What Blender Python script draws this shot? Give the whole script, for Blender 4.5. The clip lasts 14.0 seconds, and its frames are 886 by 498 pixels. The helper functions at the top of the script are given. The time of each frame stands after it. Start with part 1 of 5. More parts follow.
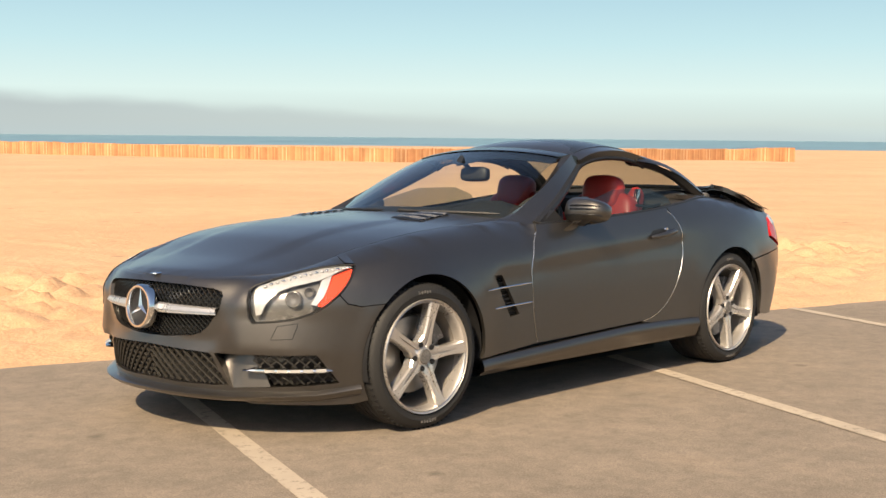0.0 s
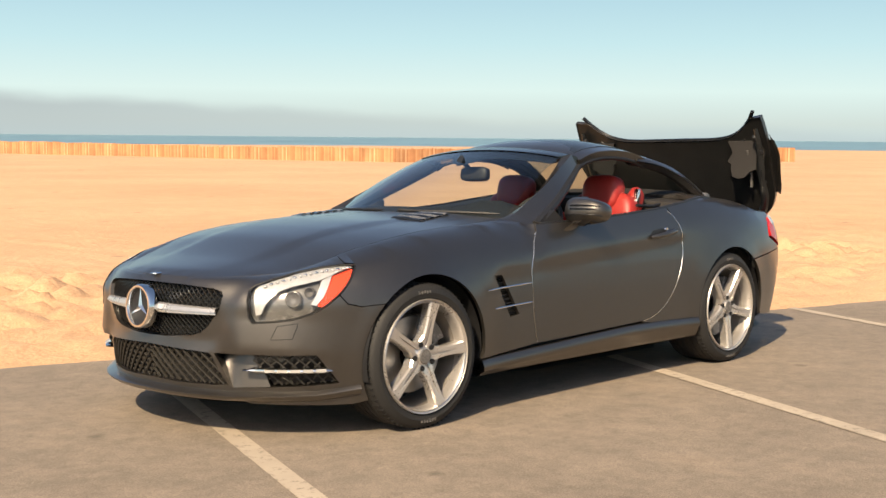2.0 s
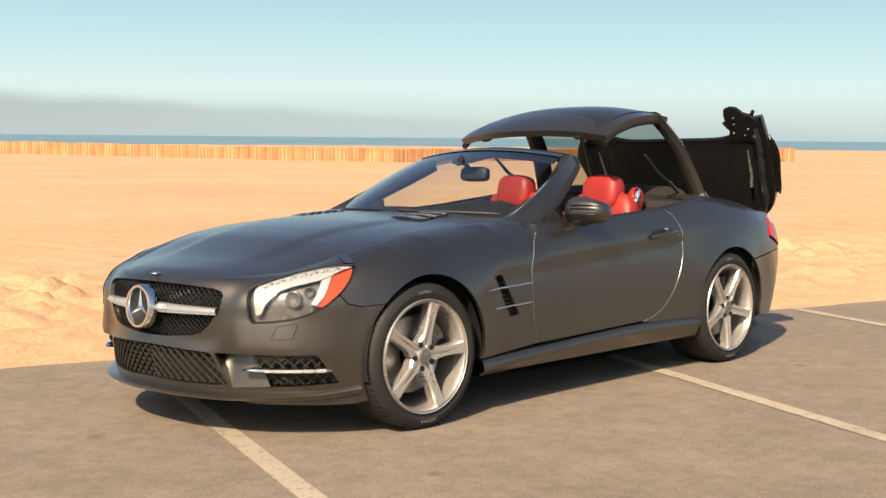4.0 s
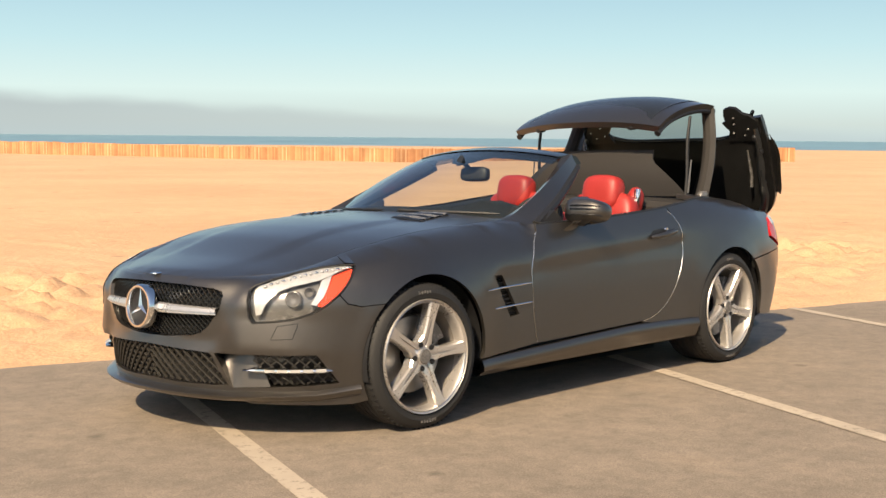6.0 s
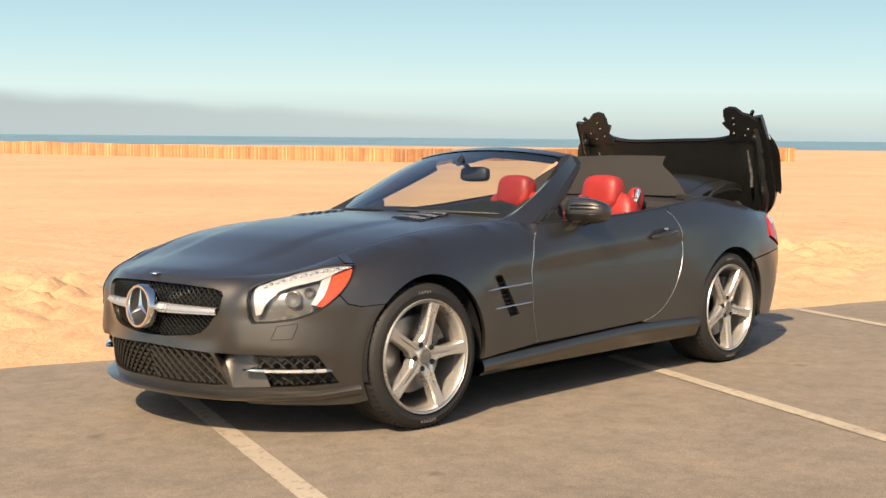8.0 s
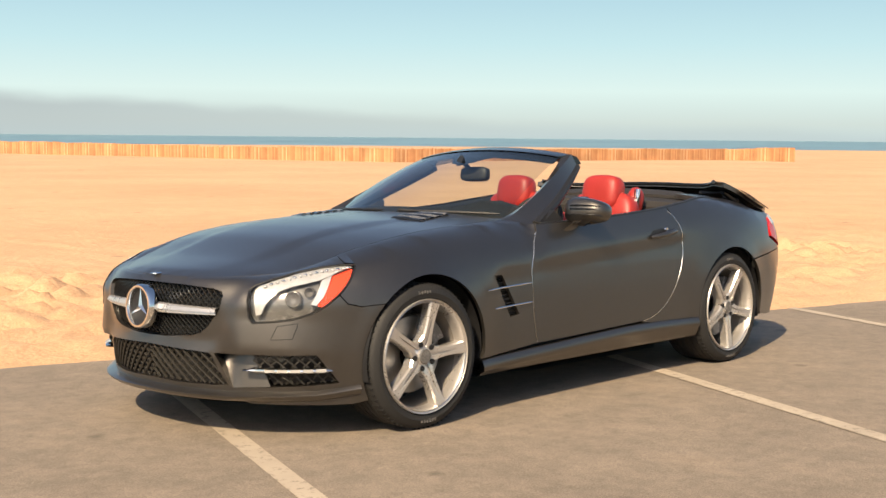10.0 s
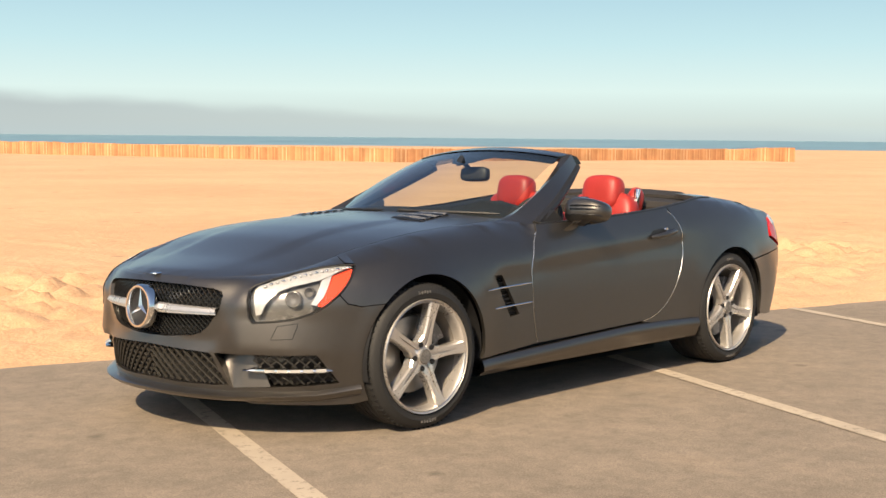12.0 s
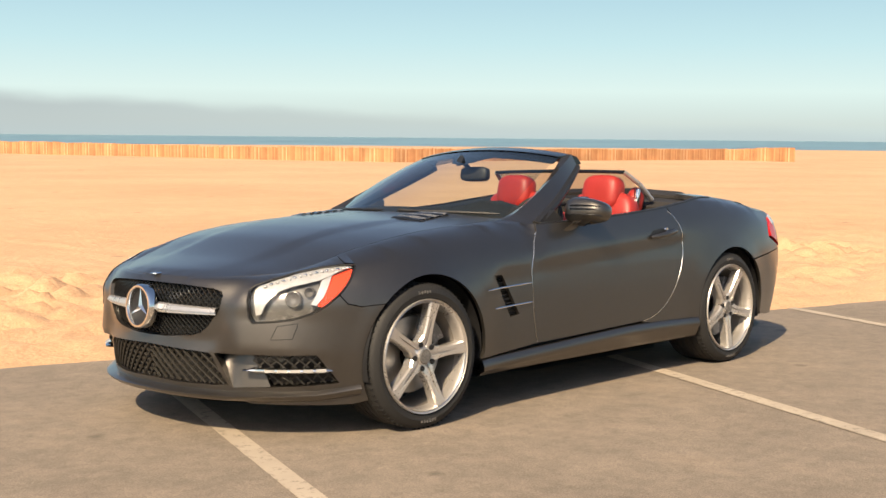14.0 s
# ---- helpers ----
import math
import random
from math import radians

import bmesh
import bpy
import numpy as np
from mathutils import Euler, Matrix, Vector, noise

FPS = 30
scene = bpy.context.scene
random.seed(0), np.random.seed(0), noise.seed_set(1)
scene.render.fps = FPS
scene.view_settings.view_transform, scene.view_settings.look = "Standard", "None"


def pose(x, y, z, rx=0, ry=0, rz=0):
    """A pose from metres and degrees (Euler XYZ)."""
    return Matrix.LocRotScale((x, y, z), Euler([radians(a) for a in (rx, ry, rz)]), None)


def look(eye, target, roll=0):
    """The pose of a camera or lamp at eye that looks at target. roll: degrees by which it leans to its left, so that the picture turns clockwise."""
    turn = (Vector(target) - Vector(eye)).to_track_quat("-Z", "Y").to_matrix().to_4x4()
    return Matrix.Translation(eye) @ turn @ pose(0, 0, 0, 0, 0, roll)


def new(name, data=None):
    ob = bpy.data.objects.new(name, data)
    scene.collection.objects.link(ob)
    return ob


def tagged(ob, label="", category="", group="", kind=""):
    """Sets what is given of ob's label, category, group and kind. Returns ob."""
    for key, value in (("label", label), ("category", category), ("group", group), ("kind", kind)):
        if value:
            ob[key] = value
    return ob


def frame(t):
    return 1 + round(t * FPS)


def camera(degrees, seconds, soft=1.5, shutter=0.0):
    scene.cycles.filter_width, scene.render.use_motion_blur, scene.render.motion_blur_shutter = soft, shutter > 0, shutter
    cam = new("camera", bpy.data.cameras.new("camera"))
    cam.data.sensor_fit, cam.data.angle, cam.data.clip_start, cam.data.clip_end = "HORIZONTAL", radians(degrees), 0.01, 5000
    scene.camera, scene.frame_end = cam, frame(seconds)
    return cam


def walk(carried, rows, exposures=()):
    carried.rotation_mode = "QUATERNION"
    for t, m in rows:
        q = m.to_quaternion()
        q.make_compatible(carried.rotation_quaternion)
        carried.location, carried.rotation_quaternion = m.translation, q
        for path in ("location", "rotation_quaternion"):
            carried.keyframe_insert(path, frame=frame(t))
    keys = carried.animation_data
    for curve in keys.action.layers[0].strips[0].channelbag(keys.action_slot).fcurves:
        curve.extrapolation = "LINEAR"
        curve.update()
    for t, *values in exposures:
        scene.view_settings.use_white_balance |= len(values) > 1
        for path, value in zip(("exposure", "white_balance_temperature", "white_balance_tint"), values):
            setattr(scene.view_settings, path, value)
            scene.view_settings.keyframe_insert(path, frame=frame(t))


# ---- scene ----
# tilt of the car park, which falls gently to the sea
TILT = Vector((-0.0082, -0.0279, 0.9996)).rotation_difference(Vector((0, 0, 1))).to_matrix().to_4x4()
cam = camera(39.67, 14.0)
STAND = TILT @ pose(-3.901, -4.726, 1.1627, 86.237, 0.3145, -46.3515)
walk(cam, [(0, STAND), (14, STAND)], exposures=[(0, 0.75), (14, 0.75)])

# ---- light ----
SUN_TO = Vector((-1.0, -0.42, 0.93)).normalized()
sun = new("sun", bpy.data.lights.new("sun", "SUN"))
sun.data.energy, sun.data.angle, sun.data.color = 4.9, radians(0.6), (1.0, 0.79, 0.525)
sun.matrix_world = look((0, 0, 30), Vector((0, 0, 30)) - SUN_TO)
world = bpy.data.worlds.new("sky")
scene.world = world
world.use_nodes = True
wn = world.node_tree
sky = wn.nodes.new("ShaderNodeTexSky")
sky.sky_type, sky.sun_disc = "NISHITA", False
sky.sun_elevation = math.asin(SUN_TO.z)
sky.sun_rotation = math.atan2(SUN_TO.x, SUN_TO.y)
sky.air_density, sky.dust_density, sky.ozone_density = 1.0, 2.5, 1.0
wn.links.new(sky.outputs[0], wn.nodes["Background"].inputs[0])
wn.nodes["Background"].inputs[1].default_value = 0.09


# ---- materials ----
def shader(name):
    m = bpy.data.materials.new(name)
    m.use_nodes = True
    return m, m.node_tree.nodes, m.node_tree.links, m.node_tree.nodes["Principled BSDF"]


def surface(name, color, rough=0.5, metal=0.0, vary=0.15, scale=6.0, bump=0.0, bump_scale=80.0, coat=0.0, spec=0.5, transmission=0.0, ior=1.45, sheen=0.0):
    """A principled surface whose colour and gloss wander at two scales, with a fine relief."""
    m, n, l, b = shader(name)
    tc = n.new("ShaderNodeTexCoord")
    a, c = n.new("ShaderNodeTexNoise"), n.new("ShaderNodeTexNoise")
    a.inputs["Scale"].default_value, c.inputs["Scale"].default_value = scale, scale * 14
    a.inputs["Detail"].default_value = c.inputs["Detail"].default_value = 4
    for t in (a, c):
        l.new(tc.outputs["Object"], t.inputs["Vector"])
    mean = n.new("ShaderNodeMath")
    mean.operation = "ADD"
    l.new(a.outputs[0], mean.inputs[0]), l.new(c.outputs[0], mean.inputs[1])
    ramp = n.new("ShaderNodeMapRange")
    ramp.inputs[1].default_value, ramp.inputs[2].default_value = 0.6, 1.4
    ramp.inputs[3].default_value, ramp.inputs[4].default_value = 1 - vary, 1 + vary
    l.new(mean.outputs[0], ramp.inputs[0])
    mul = n.new("ShaderNodeVectorMath")
    mul.operation = "SCALE"
    mul.inputs[0].default_value = color
    l.new(ramp.outputs[0], mul.inputs["Scale"])
    l.new(mul.outputs[0], b.inputs["Base Color"])
    r2 = n.new("ShaderNodeMapRange")
    r2.inputs[1].default_value, r2.inputs[2].default_value = 0.6, 1.4
    r2.inputs[3].default_value, r2.inputs[4].default_value = max(0, rough * (1 - vary)), min(1, rough * (1 + vary))
    l.new(mean.outputs[0], r2.inputs[0]), l.new(r2.outputs[0], b.inputs["Roughness"])
    b.inputs["Metallic"].default_value, b.inputs["IOR"].default_value = metal, ior
    b.inputs["Coat Weight"].default_value, b.inputs["Transmission Weight"].default_value = coat, transmission
    b.inputs["Coat Roughness"].default_value = 0.17
    b.inputs["Specular IOR Level"].default_value = spec
    if sheen:
        b.inputs["Sheen Weight"].default_value = sheen
    if bump:
        g, bp = n.new("ShaderNodeTexNoise"), n.new("ShaderNodeBump")
        g.inputs["Scale"].default_value, g.inputs["Detail"].default_value = bump_scale, 6
        l.new(tc.outputs["Object"], g.inputs["Vector"])
        l.new(g.outputs[0], bp.inputs["Height"]), l.new(bp.outputs[0], b.inputs["Normal"])
        bp.inputs["Strength"].default_value, bp.inputs["Distance"].default_value = bump, 0.01
    return m


PAINT = surface("matte_grey_paint", (0.100, 0.092, 0.084), 0.46, 0.95, 0.04, 3, 0.012, 900, coat=0.8)
BLACK = surface("black_plastic", (0.012, 0.012, 0.013), 0.5, 0, 0.2, 8, 0.05, 200)
GLOSSBLACK = surface("gloss_black", (0.010, 0.011, 0.012), 0.18, 0, 0.1, 8)
RUBBER = surface("tyre_rubber", (0.015, 0.0145, 0.014), 0.7, 0, 0.2, 10, 0.1, 150)
CHROME = surface("chrome", (0.78, 0.78, 0.77), 0.1, 1, 0.04, 10)
SILVER = surface("silver_wheel_paint", (0.56, 0.53, 0.50), 0.28, 0.7, 0.05, 8)
DISC = surface("brake_disc_steel", (0.30, 0.29, 0.28), 0.45, 1, 0.15, 20)
RED = surface("red_leather", (0.30, 0.024, 0.020), 0.42, 0, 0.12, 10, 0.15, 260)
DARKLEATHER = surface("dark_trim_leather", (0.014, 0.015, 0.015), 0.6, 0, 0.2, 10, 0.15, 260)
GREYTRIM = surface("grey_brown_trim", (0.021, 0.0185, 0.017), 0.75, 0, 0.15, 10, 0.1, 300)
LINER = surface("black_lid_liner", (0.010, 0.010, 0.010), 0.38, 0, 0.25, 14, 0.2, 60)
ROOFPAINT = surface("dark_roof_paint", (0.030, 0.033, 0.036), 0.24, 0.5, 0.05, 4, 0.0, 900)
# only for the glint painted along the door gaps
GLINTSILVER = surface("gap_glint_silver", (0.75, 0.75, 0.74), 0.18, 0.9, 0.1, 30)
AMBER = surface("orange_red_indicator", (0.75, 0.07, 0.025), 0.25, 0, 0.08, 20)
TAILRED = surface("red_lamp_plastic", (0.45, 0.015, 0.02), 0.18, 0, 0.08, 20)
LAMPWHITE = surface("clear_white_lamp", (0.62, 0.62, 0.62), 0.22, 0.4, 0.25, 22, 0.2, 90)
GRILLEBAR = surface("brown_grey_grille_plastic", (0.024, 0.022, 0.019), 0.42, 0, 0.2, 20)
# rim silver made darker: the shade behind the spokes is in the colour
BARREL = surface("shaded_rim_barrel", (0.30, 0.275, 0.25), 0.45, 0.6, 0.15, 12)
LAMPGREY = surface("smoked_lamp_housing", (0.16, 0.155, 0.15), 0.25, 0.4, 0.3, 30)


def glass(name, color, rough=0.0, mirror=0.08, see=0.92):
    m, n, l, b = shader(name)
    out = n["Material Output"]
    t, g, mix, fr, pw, ad = n.new("ShaderNodeBsdfTransparent"), n.new("ShaderNodeBsdfGlossy"), n.new("ShaderNodeMixShader"), n.new("ShaderNodeLayerWeight"), n.new("ShaderNodeMath"), n.new("ShaderNodeMath")
    t.inputs[0].default_value = (*color, 1)
    g.inputs["Roughness"].default_value = rough
    fr.inputs[0].default_value = 0.5
    pw.operation, ad.operation = "POWER", "MULTIPLY_ADD"
    pw.inputs[1].default_value, ad.inputs[1].default_value, ad.inputs[2].default_value = 4.5, 0.92, 0.05
    l.new(fr.outputs["Facing"], pw.inputs[0]), l.new(pw.outputs[0], ad.inputs[0]), l.new(ad.outputs[0], mix.inputs[0])
    l.new(t.outputs[0], mix.inputs[1]), l.new(g.outputs[0], mix.inputs[2]), l.new(mix.outputs[0], out.inputs[0])
    return m


NET = surface("fine_net", (0.03, 0.03, 0.03), 0.8, 0, 0.1, 30)
NET.node_tree.nodes["Principled BSDF"].inputs["Alpha"].default_value = 0.45
GLASS = glass("clear_glass", (0.74, 0.80, 0.78))
TINT = glass("tinted_glass", (0.42, 0.47, 0.46))
LENS = glass("lamp_lens", (0.93, 0.93, 0.92))


# ---- mesh helpers ----
def part(name, bm, material, parent=None, label="", smooth=40):
    """Links a bmesh as one mesh object under a thing or a part."""
    bmesh.ops.recalc_face_normals(bm, faces=bm.faces)
    me = bpy.data.meshes.new(name)
    bm.to_mesh(me)
    bm.free()
    for m in (material if isinstance(material, (list, tuple)) else [material]):
        me.materials.append(m)
    if smooth:
        me.shade_smooth()
        me.set_sharp_from_angle(angle=radians(smooth))
    ob = new(name, me)
    ob.parent = parent
    if label:
        ob["label"] = label
    return ob


def empty(name, parent=None):
    ob = new(name)
    ob.empty_display_size = 0.2
    ob.parent = parent
    return ob


def box(bm, lo, hi, bevel=0.0, m=None):
    r = bmesh.ops.create_cube(bm, size=1)
    for v in r["verts"]:
        v.co = Vector([lo[i] + (hi[i] - lo[i]) * (v.co[i] + 0.5) for i in range(3)])
    vs = r["verts"]
    if bevel:
        es = list({e for v in vs for e in v.link_edges})
        b = bmesh.ops.bevel(bm, geom=es, offset=bevel, segments=2, affect="EDGES", profile=0.5)
        vs = list({v for f in b["faces"] for v in f.verts} | {v for v in vs if v.is_valid})
    if m is not None:
        for v in vs:
            v.co = m @ v.co
    return vs


def sweep(bm, path, radius, sides=8, flat=1.0, up=(0, 0, 1), closed=False, caps=True):
    """A tube along a path; flat squashes it across its 'up' side."""
    path = [Vector(p) for p in path]
    rings = []
    for i, p in enumerate(path):
        a = path[i - 1] if (i > 0 or closed) else p
        b = path[(i + 1) % len(path)] if (i + 1 < len(path) or closed) else p
        d = (b - a).normalized()
        s = d.cross(Vector(up))
        s = s.normalized() if s.length > 1e-6 else d.orthogonal().normalized()
        t = s.cross(d)
        r = radius[i] if isinstance(radius, (list, tuple)) else radius
        rings.append([bm.verts.new(p + s * r * math.cos(k * math.tau / sides) + t * r * flat * math.sin(k * math.tau / sides)) for k in range(sides)])
    n = len(rings)
    for i in range(n if closed else n - 1):
        for k in range(sides):
            bm.faces.new((rings[i][k], rings[i][(k + 1) % sides], rings[(i + 1) % n][(k + 1) % sides], rings[(i + 1) % n][k]))
    if caps and not closed:
        bm.faces.new(rings[0]), bm.faces.new(rings[-1])


def lathe(bm, profile, steps=64, center=(0, 0, 0)):
    """Spins (radius, y) pairs round the y axis."""
    rings = [[bm.verts.new((center[0] + r * math.cos(k * math.tau / steps), center[1] + y, center[2] + r * math.sin(k * math.tau / steps))) for k in range(steps)] for r, y in profile]
    for i in range(len(rings) - 1):
        for k in range(steps):
            bm.faces.new((rings[i][k], rings[i][(k + 1) % steps], rings[i + 1][(k + 1) % steps], rings[i + 1][k]))


def grid_skin(bm, rows):
    """A skin over rows of points."""
    vs = [[bm.verts.new(p) for p in r] for r in rows]
    for a, b in zip(vs, vs[1:]):
        for i in range(len(a) - 1):
            bm.faces.new((a[i], a[i + 1], b[i + 1], b[i]))
    return vs


# ---- the car's shape: all in metres from the front axle, x to the tail ----
# geometry begin
def spline(points, n):
    """Centripetal curve through points, n samples a span."""
    p = np.array(points, float)
    p = np.vstack([2 * p[0] - p[1], p, 2 * p[-1] - p[-2]])
    out = []
    for i in range(1, len(p) - 2):
        p0, p1, p2, p3 = p[i - 1:i + 3]
        t1 = np.linalg.norm(p1 - p0) ** 0.5
        t2 = t1 + np.linalg.norm(p2 - p1) ** 0.5
        t3 = t2 + np.linalg.norm(p3 - p2) ** 0.5
        for t in np.linspace(t1, t2, n, endpoint=False):
            a1 = (t1 - t) / t1 * p0 + t / t1 * p1
            a2 = (t2 - t) / (t2 - t1) * p1 + (t - t1) / (t2 - t1) * p2
            a3 = (t3 - t) / (t3 - t2) * p2 + (t - t2) / (t3 - t2) * p3
            b1 = (t2 - t) / t2 * a1 + t / t2 * a2
            b2 = (t3 - t) / (t3 - t1) * a2 + (t - t1) / (t3 - t1) * a3
            out.append((t2 - t) / (t2 - t1) * b1 + (t - t1) / (t2 - t1) * b2)
    out.append(p[-2])
    return np.array(out)


def curve(x, keys):
    """Smooth value at x of keyed pairs (monotone cubic)."""
    k = np.array(keys, float)
    kx, ky = k[:, 0], k[:, 1]
    s = np.diff(ky) / np.diff(kx)
    m = np.concatenate([[s[0]], np.where(s[1:] * s[:-1] > 0, 2 * s[1:] * s[:-1] / (s[1:] + s[:-1] + 1e-12), 0), [s[-1]]])
    x = np.clip(x, kx[0], kx[-1])
    i = np.clip(np.searchsorted(kx, x) - 1, 0, len(kx) - 2)
    h = kx[i + 1] - kx[i]
    t = (x - kx[i]) / h
    return ky[i] * (1 + 2 * t) * (1 - t) ** 2 + m[i] * h * t * (1 - t) ** 2 + ky[i + 1] * t * t * (3 - 2 * t) - m[i + 1] * h * t * t * (1 - t)


PLAN = spline([(-0.874, -0.2), (-0.886, 0), (-0.874, 0.2), (-0.824, 0.40), (-0.742, 0.57), (-0.61, 0.735), (-0.43, 0.853), (-0.2, 0.917), (0, 0.934), (0.25, 0.928), (0.6, 0.916), (1.2, 0.914), (1.8, 0.918), (2.2, 0.928), (2.585, 0.936), (2.9, 0.922), (3.12, 0.890), (3.32, 0.828), (3.475, 0.70), (3.57, 0.5), (3.615, 0.25), (3.63, 0), (3.62, -0.2)], 40)[40:-40]
ARC = np.concatenate([[0], np.cumsum(np.linalg.norm(np.diff(PLAN, axis=0), axis=1))])
TAN = np.gradient(PLAN, axis=0)
TAN /= np.linalg.norm(TAN, axis=1)[:, None]
U_END = ARC[-1]
# upper rim of the side skin and how far it leans in there, along the plan's x
RIM_Z = [(-0.886, 0.694), (-0.81, 0.699), (-0.72, 0.709), (-0.635, 0.724), (-0.55, 0.745), (-0.45, 0.770), (-0.3, 0.804), (-0.15, 0.830), (0, 0.851), (0.2, 0.873), (0.4, 0.887), (0.6, 0.900), (0.74, 0.905), (0.86, 0.880), (1.2, 0.888), (1.6, 0.905), (1.9, 0.925), (2.2, 0.955), (2.45, 0.978), (2.7, 0.968), (2.95, 0.935), (3.2, 0.895), (3.4, 0.875), (3.59, 0.870)]
RIM_IN = [(-0.886, 0.05), (-0.81, 0.075), (-0.72, 0.125), (-0.635, 0.16), (-0.55, 0.19), (-0.45, 0.215), (-0.3, 0.235), (0, 0.240), (0.4, 0.225), (0.6, 0.215), (0.74, 0.20), (0.88, 0.085), (1.2, 0.07), (1.8, 0.075), (2.2, 0.10), (2.5, 0.15), (2.8, 0.17), (3.1, 0.16), (3.4, 0.10), (3.59, 0.06)]
RIM_POW = [(-0.886, 1.5), (-0.5, 1.9), (0, 2.0), (0.6, 1.9), (0.9, 1.1), (2.0, 1.1), (2.5, 1.6), (2.9, 2.1), (3.2, 2.1), (3.4, 1.6), (3.59, 1.2)]
LOW_IN = [(-0.886, 0.06), (-0.75, 0.075), (-0.44, 0.05), (0, 0.03), (0.6, 0.03), (2.2, 0.03), (2.6, 0.02), (3.0, 0.04), (3.3, 0.075), (3.63, 0.10)]
MID_Z = 0.57
SURROUND = (0.432, 0.477, 0.528, 0.608)


def at_x(x):
    """Arc length along the side where the plan stands at x."""
    return np.interp(x, PLAN[:, 0], ARC)


def plan(u):
    return np.array([np.interp(u, ARC, PLAN[:, 0]), np.interp(u, ARC, PLAN[:, 1])])


def rim(u):
    """Height of the side skin's upper rim."""
    return curve(plan(u)[0], RIM_Z)


def skin(u, z, proud=0.0, side=-1):
    """Point of the body's side at arc length u and height z; side -1 is the driver's."""
    x, w = plan(u)
    tx, ty = np.interp(u, ARC, TAN[:, 0]), np.interp(u, ARC, TAN[:, 1])
    zt = curve(x, RIM_Z)
    if z >= MID_Z:
        v = min(1.0, (z - MID_Z) / (zt - MID_Z))
        inset = curve(x, RIM_IN) * (1 - max(0.0, 1 - v ** 2.2) ** (1 / curve(x, RIM_POW)))
    else:
        inset = curve(x, LOW_IN) * ((MID_Z - z) / (MID_Z - 0.12)) ** 1.5
    # crease along the door: below it the skin is scooped
    zc = 0.695 + (x - 0.43) * 0.060
    fade = np.clip((x - 0.40) / 0.12, 0, 1) * np.clip((2.35 - x) / 0.3, 0, 1)
    inset += 0.018 * fade * np.clip((zc - z) / 0.055, 0, 1) * np.clip((z - 0.30) / 0.3, 0, 1)
    # flares over the wheels
    for ax in (0.0, 2.585):
        r = math.hypot(x - ax, z - 0.33)
        inset -= 0.010 * math.exp(-((r - 0.37) / 0.045) ** 2)
    # the grille's surround lies deeper than the lamps' corners; a faint ledge under the lamps
    if u < 0.8:
        uc = float(np.interp(z, [0.40, 0.50, 0.60, 0.70], SURROUND))
        inset += 0.022 * np.clip((z - 0.37) / 0.06, 0, 1) / (1 + math.exp(min(40.0, (u - uc) / 0.016)))
    b = np.clip((u - 0.47) / 0.08, 0, 1) * np.clip((1.12 - u) / 0.35, 0, 1)
    zl = 0.540 - 0.12 * (u - 0.5) ** 2
    inset -= 0.026 * b * (np.clip((zl - z) / 0.13, 0, 1) if z > 0.39 else np.clip((z - 0.21) / 0.18, 0, 1))
    inset -= proud
    nx, ny = ty, -tx
    return np.array([x + nx * inset, side * max(0.0, w + ny * inset) if w > 1e-9 else 0.0, z])


def shut(x):
    """Height of the seam between the boot lid's shoulder and the flank."""
    return min(curve(x, [(2.50, 0.990), (2.86, 0.960), (2.93, 0.925), (3.02, 0.892), (3.12, 0.880), (3.33, 0.864)]), curve(x, RIM_Z) - 0.001)


def edge(x):
    """Half width and height of the rim near x, for the skins across the top."""
    k = np.searchsorted(RIMLINE[:, 0], x)
    return np.interp(x, RIMLINE[:, 0], RIMLINE[:, 1]), np.interp(x, RIMLINE[:, 0], RIMLINE[:, 2])


RIMLINE = np.array([skin(u, rim(u), 0, 1) for u in np.linspace(0, U_END, 500)])
RIMLINE = RIMLINE[np.argsort(RIMLINE[:, 0])]
CROWN = [(-0.83, 0.0), (-0.76, 0.022), (-0.6, 0.036), (-0.3, 0.040), (0.3, 0.034), (0.75, 0.030), (2.2, 0.03), (2.5, 0.050), (3.0, 0.058), (3.3, 0.042), (3.53, 0.005)]


def top(x, y, proud=0.0):
    """Height of the bonnet or boot skin."""
    e, ze = edge(x)
    v = min(1.0, abs(y) / max(e, 1e-3))
    z = ze + curve(x, CROWN) * (1 - v ** 2.4)
    if x < 1.0:
        # two long creases of the bonnet
        c = 0.30 + 0.16 * (x + 0.8) / 1.5
        z += 0.007 * np.clip((x + 0.75) / 0.4, 0, 1) * (1 - 1 / (1 + math.exp(-(abs(y) - c) / 0.008)))
    return z + proud
# geometry end


